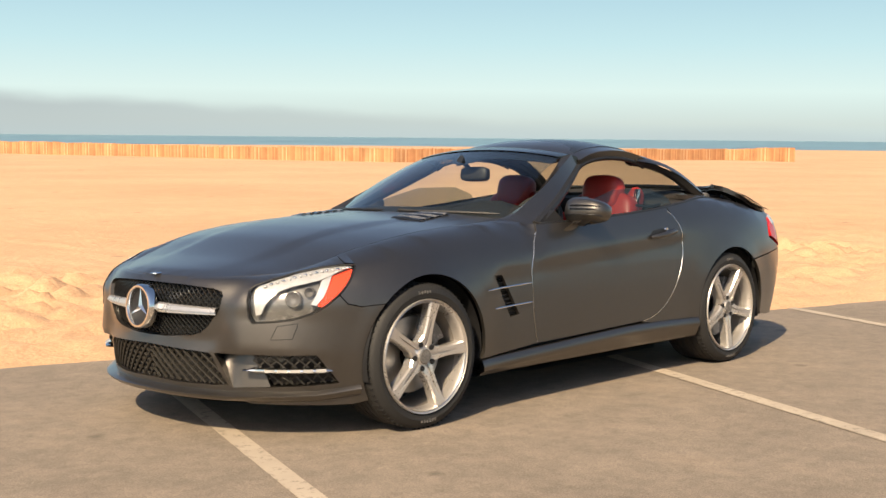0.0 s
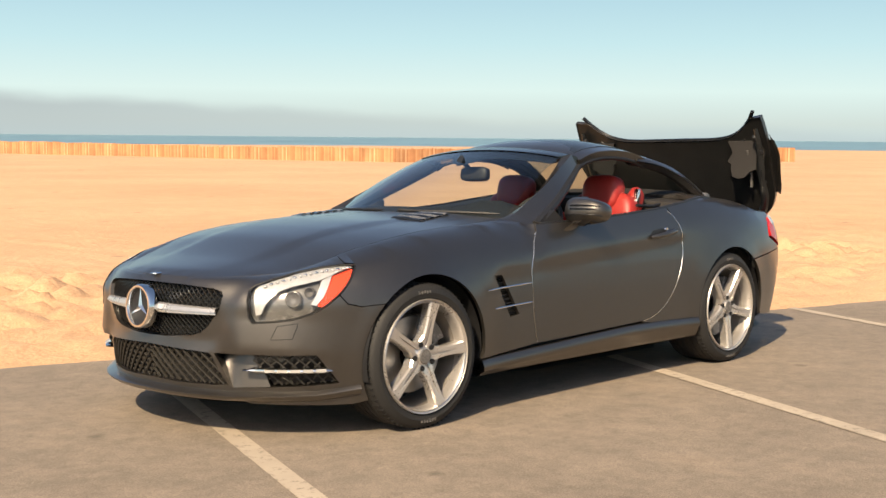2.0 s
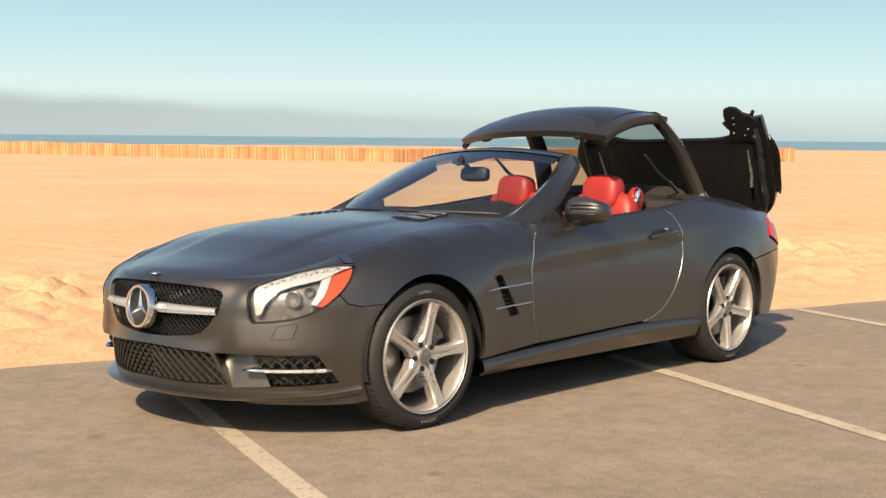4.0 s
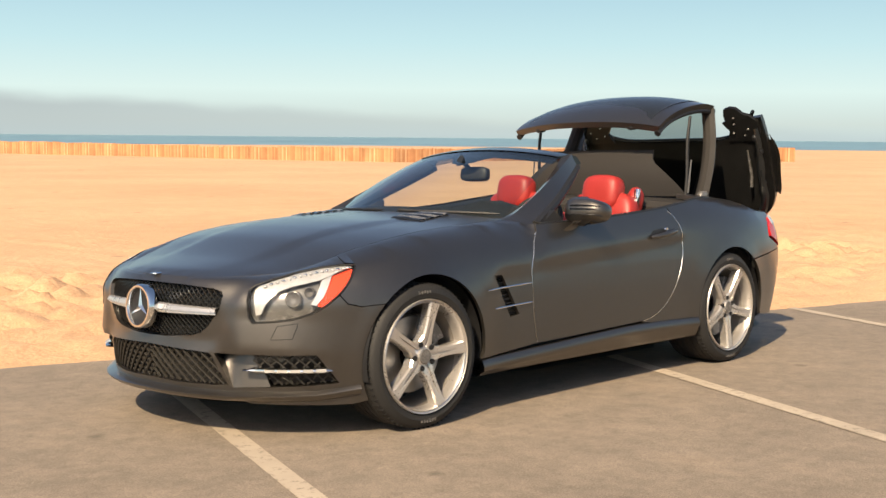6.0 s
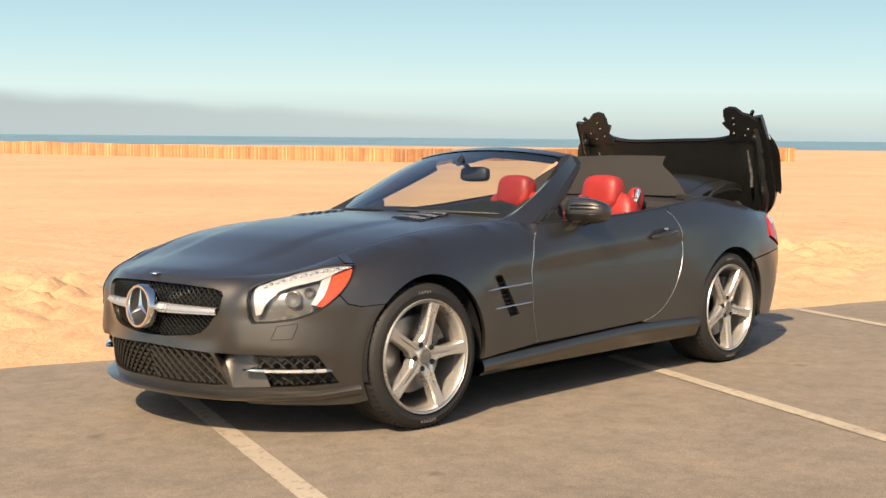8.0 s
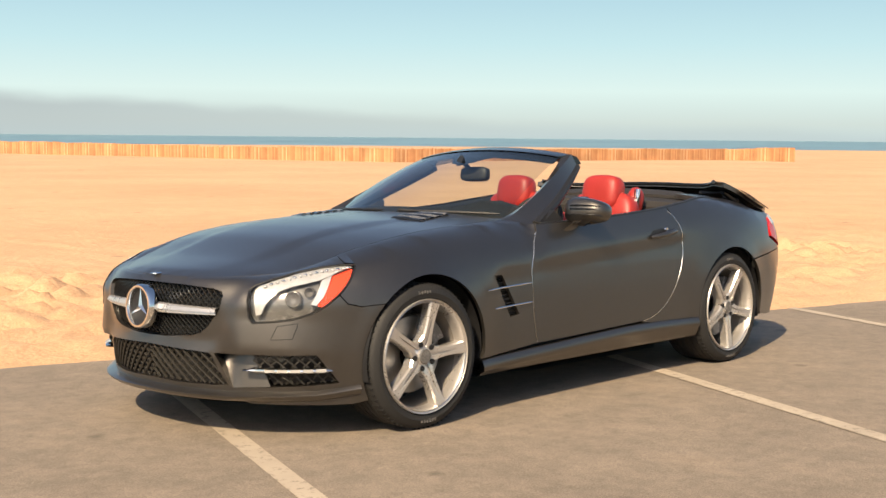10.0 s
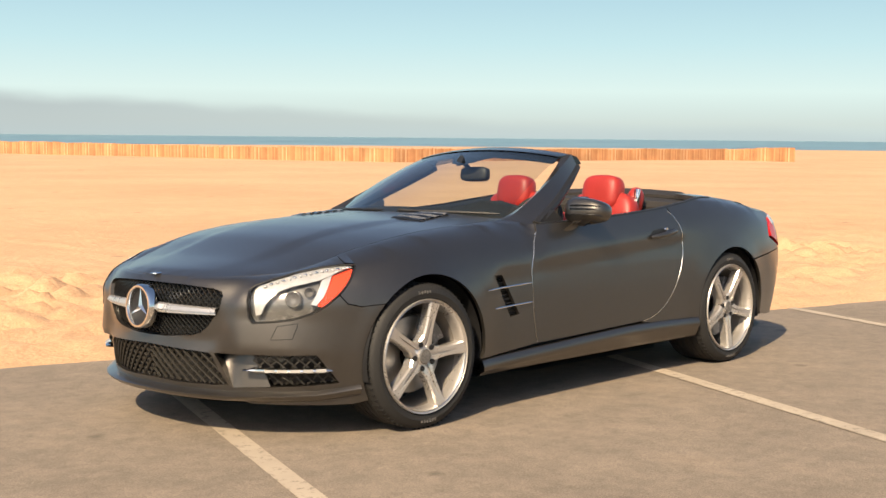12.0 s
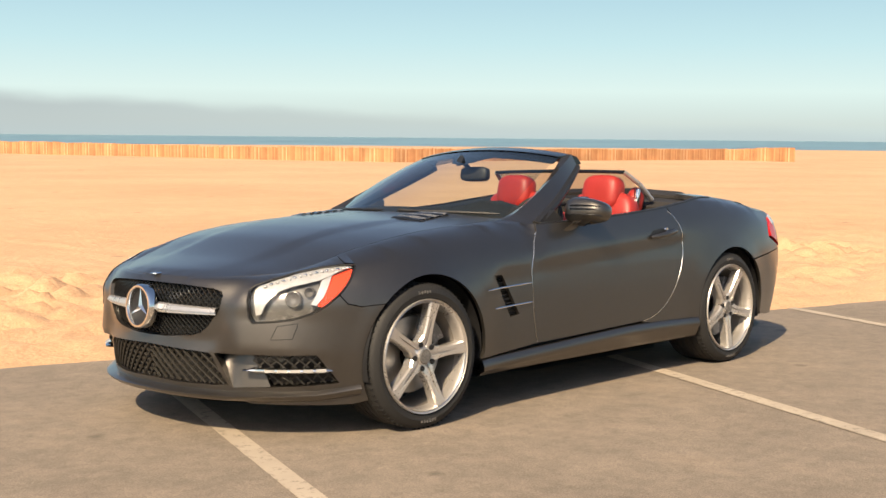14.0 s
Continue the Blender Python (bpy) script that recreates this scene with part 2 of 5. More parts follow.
def cdt(outline, step, holes=()):
    """Fills a 2D outline with an even mesh: points and triangles."""
    from mathutils.geometry import delaunay_2d_cdt
    pts, edges = [], []
    for loop in (outline, *holes):
        s = len(pts)
        loop = [Vector((float(a), float(b))) for a, b in loop]
        fine = []
        for a, b in zip(loop, loop[1:] + loop[:1]):
            k = max(1, int((b - a).length / step))
            fine += [a.lerp(b, i / k) for i in range(k)]
        pts += fine
        edges += [(s + i, s + (i + 1) % len(fine)) for i in range(len(fine))]
    o = np.array([tuple(p) for p in pts])

    def inside(x, y):
        c = False
        for i, j in edges:
            (x0, y0), (x1, y1) = o[i], o[j]
            if (y0 > y) != (y1 > y) and x < (x1 - x0) * (y - y0) / (y1 - y0) + x0:
                c = not c
        return c

    def near(x, y):
        return np.min((o[:, 0] - x) ** 2 + (o[:, 1] - y) ** 2) < (0.45 * step) ** 2

    lo, hi = o.min(0), o.max(0)
    extra = []
    for r, y in enumerate(np.arange(lo[1] + step / 2, hi[1], step * 0.87)):
        for x in np.arange(lo[0] + step * (0.5 + 0.5 * (r % 2)), hi[0], step):
            if not near(x, y) and inside(x, y):
                extra.append(Vector((float(x), float(y))))
    vs, _, fs, *_ = delaunay_2d_cdt(pts + extra, edges, [], 0, 1e-6)
    keep = []
    for f in fs:
        c = sum((vs[i] for i in f), Vector((0, 0))) / len(f)
        if inside(c.x, c.y):
            keep.append(tuple(f))
    return vs, keep


def shell(bm, vs, fs, place, depth):
    """Lifts a 2D mesh by place(a, b, proud) and turns its border in by depth, as a panel's flange."""
    top_v = [bm.verts.new(place(v.x, v.y, 0.0)) for v in vs]
    count = {}
    for f in fs:
        try:
            bm.faces.new([top_v[i] for i in f])
        except ValueError:
            continue
        for a, b in zip(f, f[1:] + f[:1]):
            k = (min(a, b), max(a, b))
            count[k] = count.get(k, 0) + 1
    rim_e = [k for k, c in count.items() if c == 1]
    low = {i: bm.verts.new(place(vs[i].x, vs[i].y, -depth)) for k in rim_e for i in k}
    for a, b in rim_e:
        bm.faces.new((top_v[a], top_v[b], low[b], low[a]))
    for v in list(bm.verts):
        if not v.link_faces:
            bm.verts.remove(v)


def side_panel(name, outline, parent, side, material=PAINT, step=0.05, depth=0.018, holes=(), proud=0.0, label="", by_x=True):
    """A panel of the body's side: outline in (x along the plan, height), or in arc length."""
    conv = (lambda loop: [(at_x(x), z) for x, z in loop]) if by_x else (lambda loop: loop)
    vs, fs = cdt(conv(outline), step, [conv(h) for h in holes])
    bm = bmesh.new()
    shell(bm, vs, fs, lambda u, z, p: skin(u, z, p + proud, side), depth)
    return part(name, bm, material, parent, label)


def top_panel(name, outline, parent, material=PAINT, step=0.05, depth=0.018, holes=(), proud=0.0, label=""):
    vs, fs = cdt(outline, step, holes)
    bm = bmesh.new()
    shell(bm, vs, fs, lambda x, y, p: (x, y, top(x, y, p + proud)), depth)
    return part(name, bm, material, parent, label)


def arc(cx, cz, r, a0, a1, n=24):
    return [(cx + r * math.cos(radians(a0 + (a1 - a0) * i / n)), cz + r * math.sin(radians(a0 + (a1 - a0) * i / n))) for i in range(n + 1)]


# ---- ground, sand, sea and haze ----
def lot_z(x, y):
    return -0.0082 * x - 0.0279 * y


def lot_edge(x):
    """y at which the asphalt ends, at x (car park's own axes)."""
    return 2.03 - 0.345 * x + 0.04 * math.sin(x * 1.9) + 0.025 * math.sin(x * 5.3 + 1)


def sand_z(x, y):
    s = y - (2.03 - 0.345 * x)
    base = -0.010 * x / (1 + abs(x) / 200) - 0.0279 * y if y < 0 else -0.70 * (1 - math.exp(-0.0279 * y / 0.70))
    if y >= 0:
        base += -0.0082 * x * math.exp(-y / 25)
    far = math.hypot(x, y)
    base -= 0.0045 * max(0.0, far - 150)
    near = max(0.0, min(1.0, s / 0.5)) * math.exp(-max(0, s) / 14)
    lump = noise.fractal(Vector((x * 1.3, y * 1.3, 0)), 1.0, 2.0, 4) * 0.06 + abs(noise.noise(Vector((x * 3.1, y * 3.1, 4)))) * 0.11
    patch = 0.35 + 0.65 * max(0.0, noise.noise(Vector((x * 0.35, y * 0.35, 9))) + 0.35)
    swell = noise.noise(Vector((x * 0.06, y * 0.06, 2))) * 0.10 * max(0.0, min(1.0, (s - 3) / 12))
    churn = sum(math.exp(-((x - cx) ** 2 + (y - cy) ** 2) / r ** 2) for cx, cy, r in ((10.0, 2.0, 1.3), (11.3, 3.1, 1.2), (1.7, 5.9, 1.2), (1.1, 4.6, 0.9), (0.2, 3.4, 0.8), (7.5, 1.2, 0.9)))
    base += churn * (0.17 * abs(noise.noise(Vector((x * 2.6, y * 2.6, 1)))) + 0.07 * noise.noise(Vector((x * 6, y * 6, 3))))
    return base + 0.012 + near * (1.5 * lump * patch + 0.05 * patch * noise.noise(Vector((x * 6.5, y * 6.5, 7))) + 0.03) + swell - 0.05 * max(0.0, min(1.0, -s / 0.3))


def build_ground():
    # asphalt: one gently uneven sheet from behind the camera to its ragged edge
    bm = bmesh.new()
    xs = np.concatenate([[-400, -150, -60, -30, -16], np.arange(-9, 14, 0.25), [18, 30, 60, 150, 400]])
    rows = []
    for x in xs:
        ye = lot_edge(x)
        rows.append([(x, y, lot_z(x, y)) for y in np.concatenate([[-400, -120, -40, -16], np.linspace(-9, ye - 0.001, 30)])])
    grid_skin(bm, rows)
    tagged(part("road", bm, asphalt(), None, smooth=60), "worn grey asphalt of a car park", "car park", kind="structure")
    # sand
    bm = bmesh.new()
    rows = []
    ss = np.concatenate([[-0.4, -0.15, 0.0], np.linspace(0.08, 7, 90), np.geomspace(7.3, 480, 60)])
    for x in np.concatenate([[-700, -300, -120, -60, -30, -18, -12], np.linspace(-8, 26, 300), np.geomspace(27, 900, 70)]):
        rows.append([(x, lot_edge(x) * (1 if abs(x) < 40 else 1) + s, sand_z(x, lot_edge(x) + s)) for s in ss])
    grid_skin(bm, rows)
    tagged(part("ground", bm, sand(), None, smooth=80), "pale orange beach sand with footprints and lumps", "sand", kind="structure")
    # sea
    bm = bmesh.new()
    rows = []
    for r in np.geomspace(60, 4950, 40):
        rows.append([(r * math.cos(a), r * math.sin(a), -1.95) for a in np.linspace(0, math.tau, 97)])
    grid_skin(bm, rows)
    tagged(part("water", bm, sea(), None), "blue grey sea with faint ripples", "sea", kind="structure")
    # painted lines of the bays
    for x0, y0, x1, y1 in ((-0.135, 0.98, -1.70, -2.82), (2.86, 0.92, 0.60, -3.6), (5.43, 0.318, 3.12, -3.9), (-2.9, 1.9, -4.9, -2.9), (8.0, -0.80, 6.0, -5.2)):
        bm = bmesh.new()
        d = Vector((x1 - x0, y1 - y0, 0))
        n = Vector((-d.y, d.x, 0)).normalized() * 0.048
        rows = []
        for i in range(60):
            c = Vector((x0, y0, 0)) + d * i / 59
            wob = 0.006 * noise.noise(Vector((i * 0.4, x0, 0)))
            rows.append([((c + n * (k + wob * 10)).x, (c + n * (k + wob * 10)).y, lot_z(c.x + n.x * k, c.y + n.y * k) + 0.004) for k in (-1, 1)])
        grid_skin(bm, rows)
        tagged(part("bay_line", bm, line_paint(), None), "worn cream painted parking line on asphalt", "parking line", "parking lines", "structure")


def nodes_noise(n, l, tc, scale, detail=6, rough=0.55):
    t = n.new("ShaderNodeTexNoise")
    t.inputs["Scale"].default_value, t.inputs["Detail"].default_value, t.inputs["Roughness"].default_value = scale, detail, rough
    l.new(tc.outputs["Object"], t.inputs["Vector"])
    return t


def ramp_of(n, l, source, stops):
    r = n.new("ShaderNodeValToRGB")
    e = r.color_ramp.elements
    while len(e) < len(stops):
        e.new(0.5)
    for k, (pos, col) in zip(e, stops):
        k.position, k.color = pos, (*col, 1)
    l.new(source, r.inputs[0])
    return r


def mix_of(n, l, fac, a, b, mode="MIX"):
    m = n.new("ShaderNodeMix")
    m.data_type, m.blend_type = "RGBA", mode
    if isinstance(fac, float):
        m.inputs[0].default_value = fac
    else:
        l.new(fac, m.inputs[0])
    for i, v in ((6, a), (7, b)):
        if isinstance(v, tuple):
            m.inputs[i].default_value = (*v, 1)
        else:
            l.new(v, m.inputs[i])
    return m.outputs[2]


def asphalt():
    m, n, l, b = shader("asphalt")
    tc = n.new("ShaderNodeTexCoord")
    big, mid, fine = nodes_noise(n, l, tc, 0.45), nodes_noise(n, l, tc, 3.5), nodes_noise(n, l, tc, 160, 3)
    c1 = ramp_of(n, l, big.outputs[0], [(0.3, (0.205, 0.167, 0.128)), (0.7, (0.24, 0.196, 0.152))])
    c2 = ramp_of(n, l, mid.outputs[0], [(0.3, (0.90, 0.90, 0.90)), (0.7, (1.06, 1.05, 1.04))])
    c3 = ramp_of(n, l, fine.outputs[0], [(0.35, (0.72, 0.72, 0.72)), (0.65, (1.24, 1.24, 1.24))])
    x = mix_of(n, l, 1.0, c1.outputs[0], c2.outputs[0], "MULTIPLY")
    x = mix_of(n, l, 1.0, x, c3.outputs[0], "MULTIPLY")
    # dark mottling and oil drops
    mot = nodes_noise(n, l, tc, 11, 9, 0.72)
    c4 = ramp_of(n, l, mot.outputs[0], [(0.36, (0.80, 0.80, 0.80)), (0.60, (1.05, 1.05, 1.05))])
    x = mix_of(n, l, 1.0, x, c4.outputs[0], "MULTIPLY")
    oil = n.new("ShaderNodeTexVoronoi")
    oil.inputs["Scale"].default_value = 1.6
    l.new(tc.outputs["Object"], oil.inputs["Vector"])
    c5 = ramp_of(n, l, oil.outputs["Distance"], [(0.03, (0.62, 0.62, 0.62)), (0.09, (1, 1, 1))])
    x = mix_of(n, l, 1.0, x, c5.outputs[0], "MULTIPLY")
    # sand blown over it
    drift = nodes_noise(n, l, tc, 0.9, 8, 0.65)
    dr = ramp_of(n, l, drift.outputs[0], [(0.55, (0, 0, 0)), (0.8, (0.22, 0.22, 0.22))])
    x = mix_of(n, l, dr.outputs[0], x, (0.34, 0.24, 0.15))
    l.new(x, b.inputs["Base Color"])
    b.inputs["Roughness"].default_value = 0.9
    bp = n.new("ShaderNodeBump")
    bp.inputs["Strength"].default_value, bp.inputs["Distance"].default_value = 0.35, 0.004
    l.new(fine.outputs[0], bp.inputs["Height"]), l.new(bp.outputs[0], b.inputs["Normal"])
    return m


def line_paint():
    m = bpy.data.materials.get("line_paint")
    if m:
        return m
    m, n, l, b = shader("line_paint")
    tc = n.new("ShaderNodeTexCoord")
    wear = nodes_noise(n, l, tc, 22, 8, 0.7)
    big = nodes_noise(n, l, tc, 2.0, 4)
    c = ramp_of(n, l, wear.outputs[0], [(0.33, (0.17, 0.145, 0.115)), (0.46, (0.42, 0.35, 0.27))])
    k = ramp_of(n, l, big.outputs[0], [(0.3, (0.8, 0.8, 0.8)), (0.7, (1.1, 1.1, 1.1))])
    l.new(mix_of(n, l, 1.0, c.outputs[0], k.outputs[0], "MULTIPLY"), b.inputs["Base Color"])
    b.inputs["Roughness"].default_value = 0.85
    return m


def sand():
    m, n, l, b = shader("sand")
    tc = n.new("ShaderNodeTexCoord")
    big, mid, fine = nodes_noise(n, l, tc, 0.12), nodes_noise(n, l, tc, 1.7, 8), nodes_noise(n, l, tc, 60, 5)
    c1 = ramp_of(n, l, big.outputs[0], [(0.3, (0.49, 0.298, 0.165)), (0.7, (0.575, 0.362, 0.208))])
    c2 = ramp_of(n, l, mid.outputs[0], [(0.3, (0.93, 0.92, 0.91)), (0.62, (1.04, 1.04, 1.04))])
    c3 = ramp_of(n, l, fine.outputs[0], [(0.3, (0.8, 0.8, 0.8)), (0.7, (1.15, 1.15, 1.15))])
    x = mix_of(n, l, 1.0, mix_of(n, l, 1.0, c1.outputs[0], c2.outputs[0], "MULTIPLY"), c3.outputs[0], "MULTIPLY")
    # scattered dark bits of weed
    bits = n.new("ShaderNodeTexVoronoi")
    bits.inputs["Scale"].default_value = 0.9
    l.new(tc.outputs["Object"], bits.inputs["Vector"])
    bt = ramp_of(n, l, bits.outputs["Distance"], [(0.05, (0.45, 0.42, 0.4)), (0.10, (1, 1, 1))])
    x = mix_of(n, l, 1.0, x, bt.outputs[0], "MULTIPLY")
    l.new(x, b.inputs["Base Color"])
    b.inputs["Roughness"].default_value = 0.95
    bp = n.new("ShaderNodeBump")
    bp.inputs["Strength"].default_value, bp.inputs["Distance"].default_value = 0.6, 0.05
    foot = nodes_noise(n, l, tc, 6.5, 8, 0.62)
    l.new(foot.outputs[0], bp.inputs["Height"]), l.new(bp.outputs[0], b.inputs["Normal"])
    return m


def sea():
    m, n, l, b = shader("sea")
    tc = n.new("ShaderNodeTexCoord")
    mp = n.new("ShaderNodeMapping")
    mp.inputs["Scale"].default_value = (0.004, 0.012, 1)
    mp.inputs["Rotation"].default_value = (0, 0, radians(45))
    l.new(tc.outputs["Object"], mp.inputs["Vector"])
    t = n.new("ShaderNodeTexNoise")
    t.inputs["Scale"].default_value, t.inputs["Detail"].default_value = 3.0, 6
    l.new(mp.outputs[0], t.inputs["Vector"])
    c = ramp_of(n, l, t.outputs[0], [(0.35, (0.10, 0.19, 0.25)), (0.65, (0.16, 0.27, 0.33))])
    l.new(c.outputs[0], b.inputs["Base Color"])
    b.inputs["Roughness"].default_value = 0.55
    return m


def build_haze():
    """Sea haze and a low fog bank on the horizon, a ring far behind everything."""
    m, n, l, b = shader("sea_haze")
    out = n["Material Output"]
    tc = n.new("ShaderNodeTexCoord")
    sep = n.new("ShaderNodeSeparateXYZ")
    l.new(tc.outputs["Object"], sep.inputs[0])
    up = n.new("ShaderNodeMapRange")
    up.inputs[1].default_value, up.inputs[2].default_value = 0.0, 620.0
    l.new(sep.outputs[2], up.inputs[0])
    grad = ramp_of(n, l, up.outputs[0], [(0.0, (0.50, 0.60, 0.60)), (0.10, (0.56, 0.64, 0.60)), (0.30, (0.64, 0.78, 0.74)), (0.60, (0.50, 0.70, 0.73)), (0.85, (0.42, 0.62, 0.69))])
    # fog bank: its top is ragged and sinks along the coast
    mp = n.new("ShaderNodeMapping")
    mp.inputs["Scale"].default_value = (0.0022, 0.0022, 0.007)
    l.new(tc.outputs["Object"], mp.inputs["Vector"])
    t = n.new("ShaderNodeTexNoise")
    t.inputs["Scale"].default_value, t.inputs["Detail"].default_value = 1.0, 5
    l.new(mp.outputs[0], t.inputs["Vector"])
    slope = n.new("ShaderNodeMath")
    slope.operation = "MULTIPLY_ADD"
    l.new(sep.outputs[0], slope.inputs[0])
    slope.inputs[1].default_value, slope.inputs[2].default_value = -0.060, 275.0
    rag = n.new("ShaderNodeMath")
    rag.operation = "MULTIPLY_ADD"
    l.new(t.outputs[0], rag.inputs[0])
    rag.inputs[1].default_value = 70.0
    l.new(slope.outputs[0], rag.inputs[2])
    over = n.new("ShaderNodeMath")
    over.operation = "SUBTRACT"
    l.new(rag.outputs[0], over.inputs[0]), l.new(sep.outputs[2], over.inputs[1])
    soft = n.new("ShaderNodeMapRange")
    soft.interpolation_type = "SMOOTHSTEP"
    soft.inputs[1].default_value, soft.inputs[2].default_value, soft.inputs[4].default_value = -10.0, 55.0, 0.85
    l.new(over.outputs[0], soft.inputs[0])
    low = n.new("ShaderNodeMapRange")
    low.inputs[1].default_value, low.inputs[2].default_value, low.inputs[3].default_value = 0.0, 110.0, 0.70
    l.new(sep.outputs[2], low.inputs[0])
    both = n.new("ShaderNodeMath")
    both.operation = "MULTIPLY"
    l.new(soft.outputs[0], both.inputs[0]), l.new(low.outputs[0], both.inputs[1])
    thin = n.new("ShaderNodeMapRange")
    thin.inputs[1].default_value, thin.inputs[2].default_value, thin.inputs[3].default_value, thin.inputs[4].default_value = 2300.0, 3900.0, 1.0, 0.45
    l.new(sep.outputs[0], thin.inputs[0])
    bank = n.new("ShaderNodeMath")
    bank.operation = "MULTIPLY"
    l.new(both.outputs[0], bank.inputs[0]), l.new(thin.outputs[0], bank.inputs[1])
    col = mix_of(n, l, bank.outputs[0], grad.outputs[0], (0.42, 0.47, 0.47))
    em, tr, mix, fade = n.new("ShaderNodeEmission"), n.new("ShaderNodeBsdfTransparent"), n.new("ShaderNodeMixShader"), n.new("ShaderNodeMapRange")
    fade.inputs[1].default_value, fade.inputs[2].default_value = 560.0, 1150.0
    l.new(sep.outputs[2], fade.inputs[0])
    l.new(col, em.inputs[0])
    em.inputs[1].default_value = 0.70
    l.new(fade.outputs[0], mix.inputs[0]), l.new(em.outputs[0], mix.inputs[1]), l.new(tr.outputs[0], mix.inputs[2])
    l.new(mix.outputs[0], out.inputs[0])
    bm = bmesh.new()
    grid_skin(bm, [[(4900 * math.cos(a), 4900 * math.sin(a), z) for a in np.linspace(0, math.tau, 129)] for z in (-30, 200, 400, 700, 1200)])
    tagged(part("backdrop", bm, m, None), "pale hazy sky above a grey fog bank", "haze", kind="structure")



def build_fence():
    """Weathered board fence across the beach, in panels."""
    m, n, l, b = shader("fence_wood")
    tc = n.new("ShaderNodeTexCoord")
    geo = n.new("ShaderNodeNewGeometry")
    c = ramp_of(n, l, geo.outputs["Random Per Island"], [(0.0, (0.34, 0.165, 0.075)), (0.5, (0.42, 0.215, 0.10)), (0.88, (0.47, 0.26, 0.13)), (1.0, (0.62, 0.42, 0.25))])
    t = nodes_noise(n, l, tc, 0.7, 5)
    k = ramp_of(n, l, t.outputs[0], [(0.3, (0.75, 0.75, 0.75)), (0.7, (1.2, 1.2, 1.2))])
    l.new(mix_of(n, l, 1.0, c.outputs[0], k.outputs[0], "MULTIPLY"), b.inputs["Base Color"])
    b.inputs["Roughness"].default_value = 0.9
    line = [(50.0, 128.0, 0.56), (54.3, 111.6, 0.54), (59.4, 85.3, 0.39), (63.7, 64.9, 0.40), (69.0, 63.8, 0.37), (85.3, 63.0, 0.34), (103.5, 59.2, 0.42), (104.2, 56.1, 0.53), (104.1, 52.0, 0.61)]
    rnd = random.Random(4)
    for (x0, y0, z0), (x1, y1, z1) in zip(line, line[1:]):
        a, d = Vector((x0, y0, z0)), Vector((x1 - x0, y1 - y0, z1 - z0))
        panels = max(1, round(d.length / 3.0))
        for i in range(panels):
            bm = bmesh.new()
            p, q = a + d * (i / panels), a + d * ((i + 1) / panels)
            e = (q - p)
            num = max(3, int(e.length / 0.14))
            ang = math.atan2(e.y, e.x)
            tone = rnd.uniform(-0.05, 0.05)
            for j in range(num):
                c0 = p + e * ((j + 0.5) / num)
                h = c0.z + rnd.uniform(-0.035, 0.035) + tone
                box(bm, (-0.066, -0.012, -1.75), (0.066, 0.012, 0), 0, Matrix.Translation((c0.x, c0.y, h)) @ Matrix.Rotation(ang + rnd.uniform(-0.06, 0.06), 4, "Z"))
            box(bm, (-0.06, 0.02, -1.9), (0.06, 0.12, 0.03), 0, Matrix.Translation(p) @ Matrix.Rotation(ang, 4, "Z"))
            for dz in (-0.25, -0.85):
                c0 = p.lerp(q, 0.5)
                box(bm, (-e.length / 2, 0.012, dz - 0.04), (e.length / 2, 0.04, dz + 0.04), 0, Matrix.Translation(c0) @ Matrix.Rotation(ang, 4, "Z"))
            ob = part("fence_panel", bm, m, None, smooth=0)
            tagged(ob, "weathered brown board fence panel standing in sand", "fence", "fence panels")


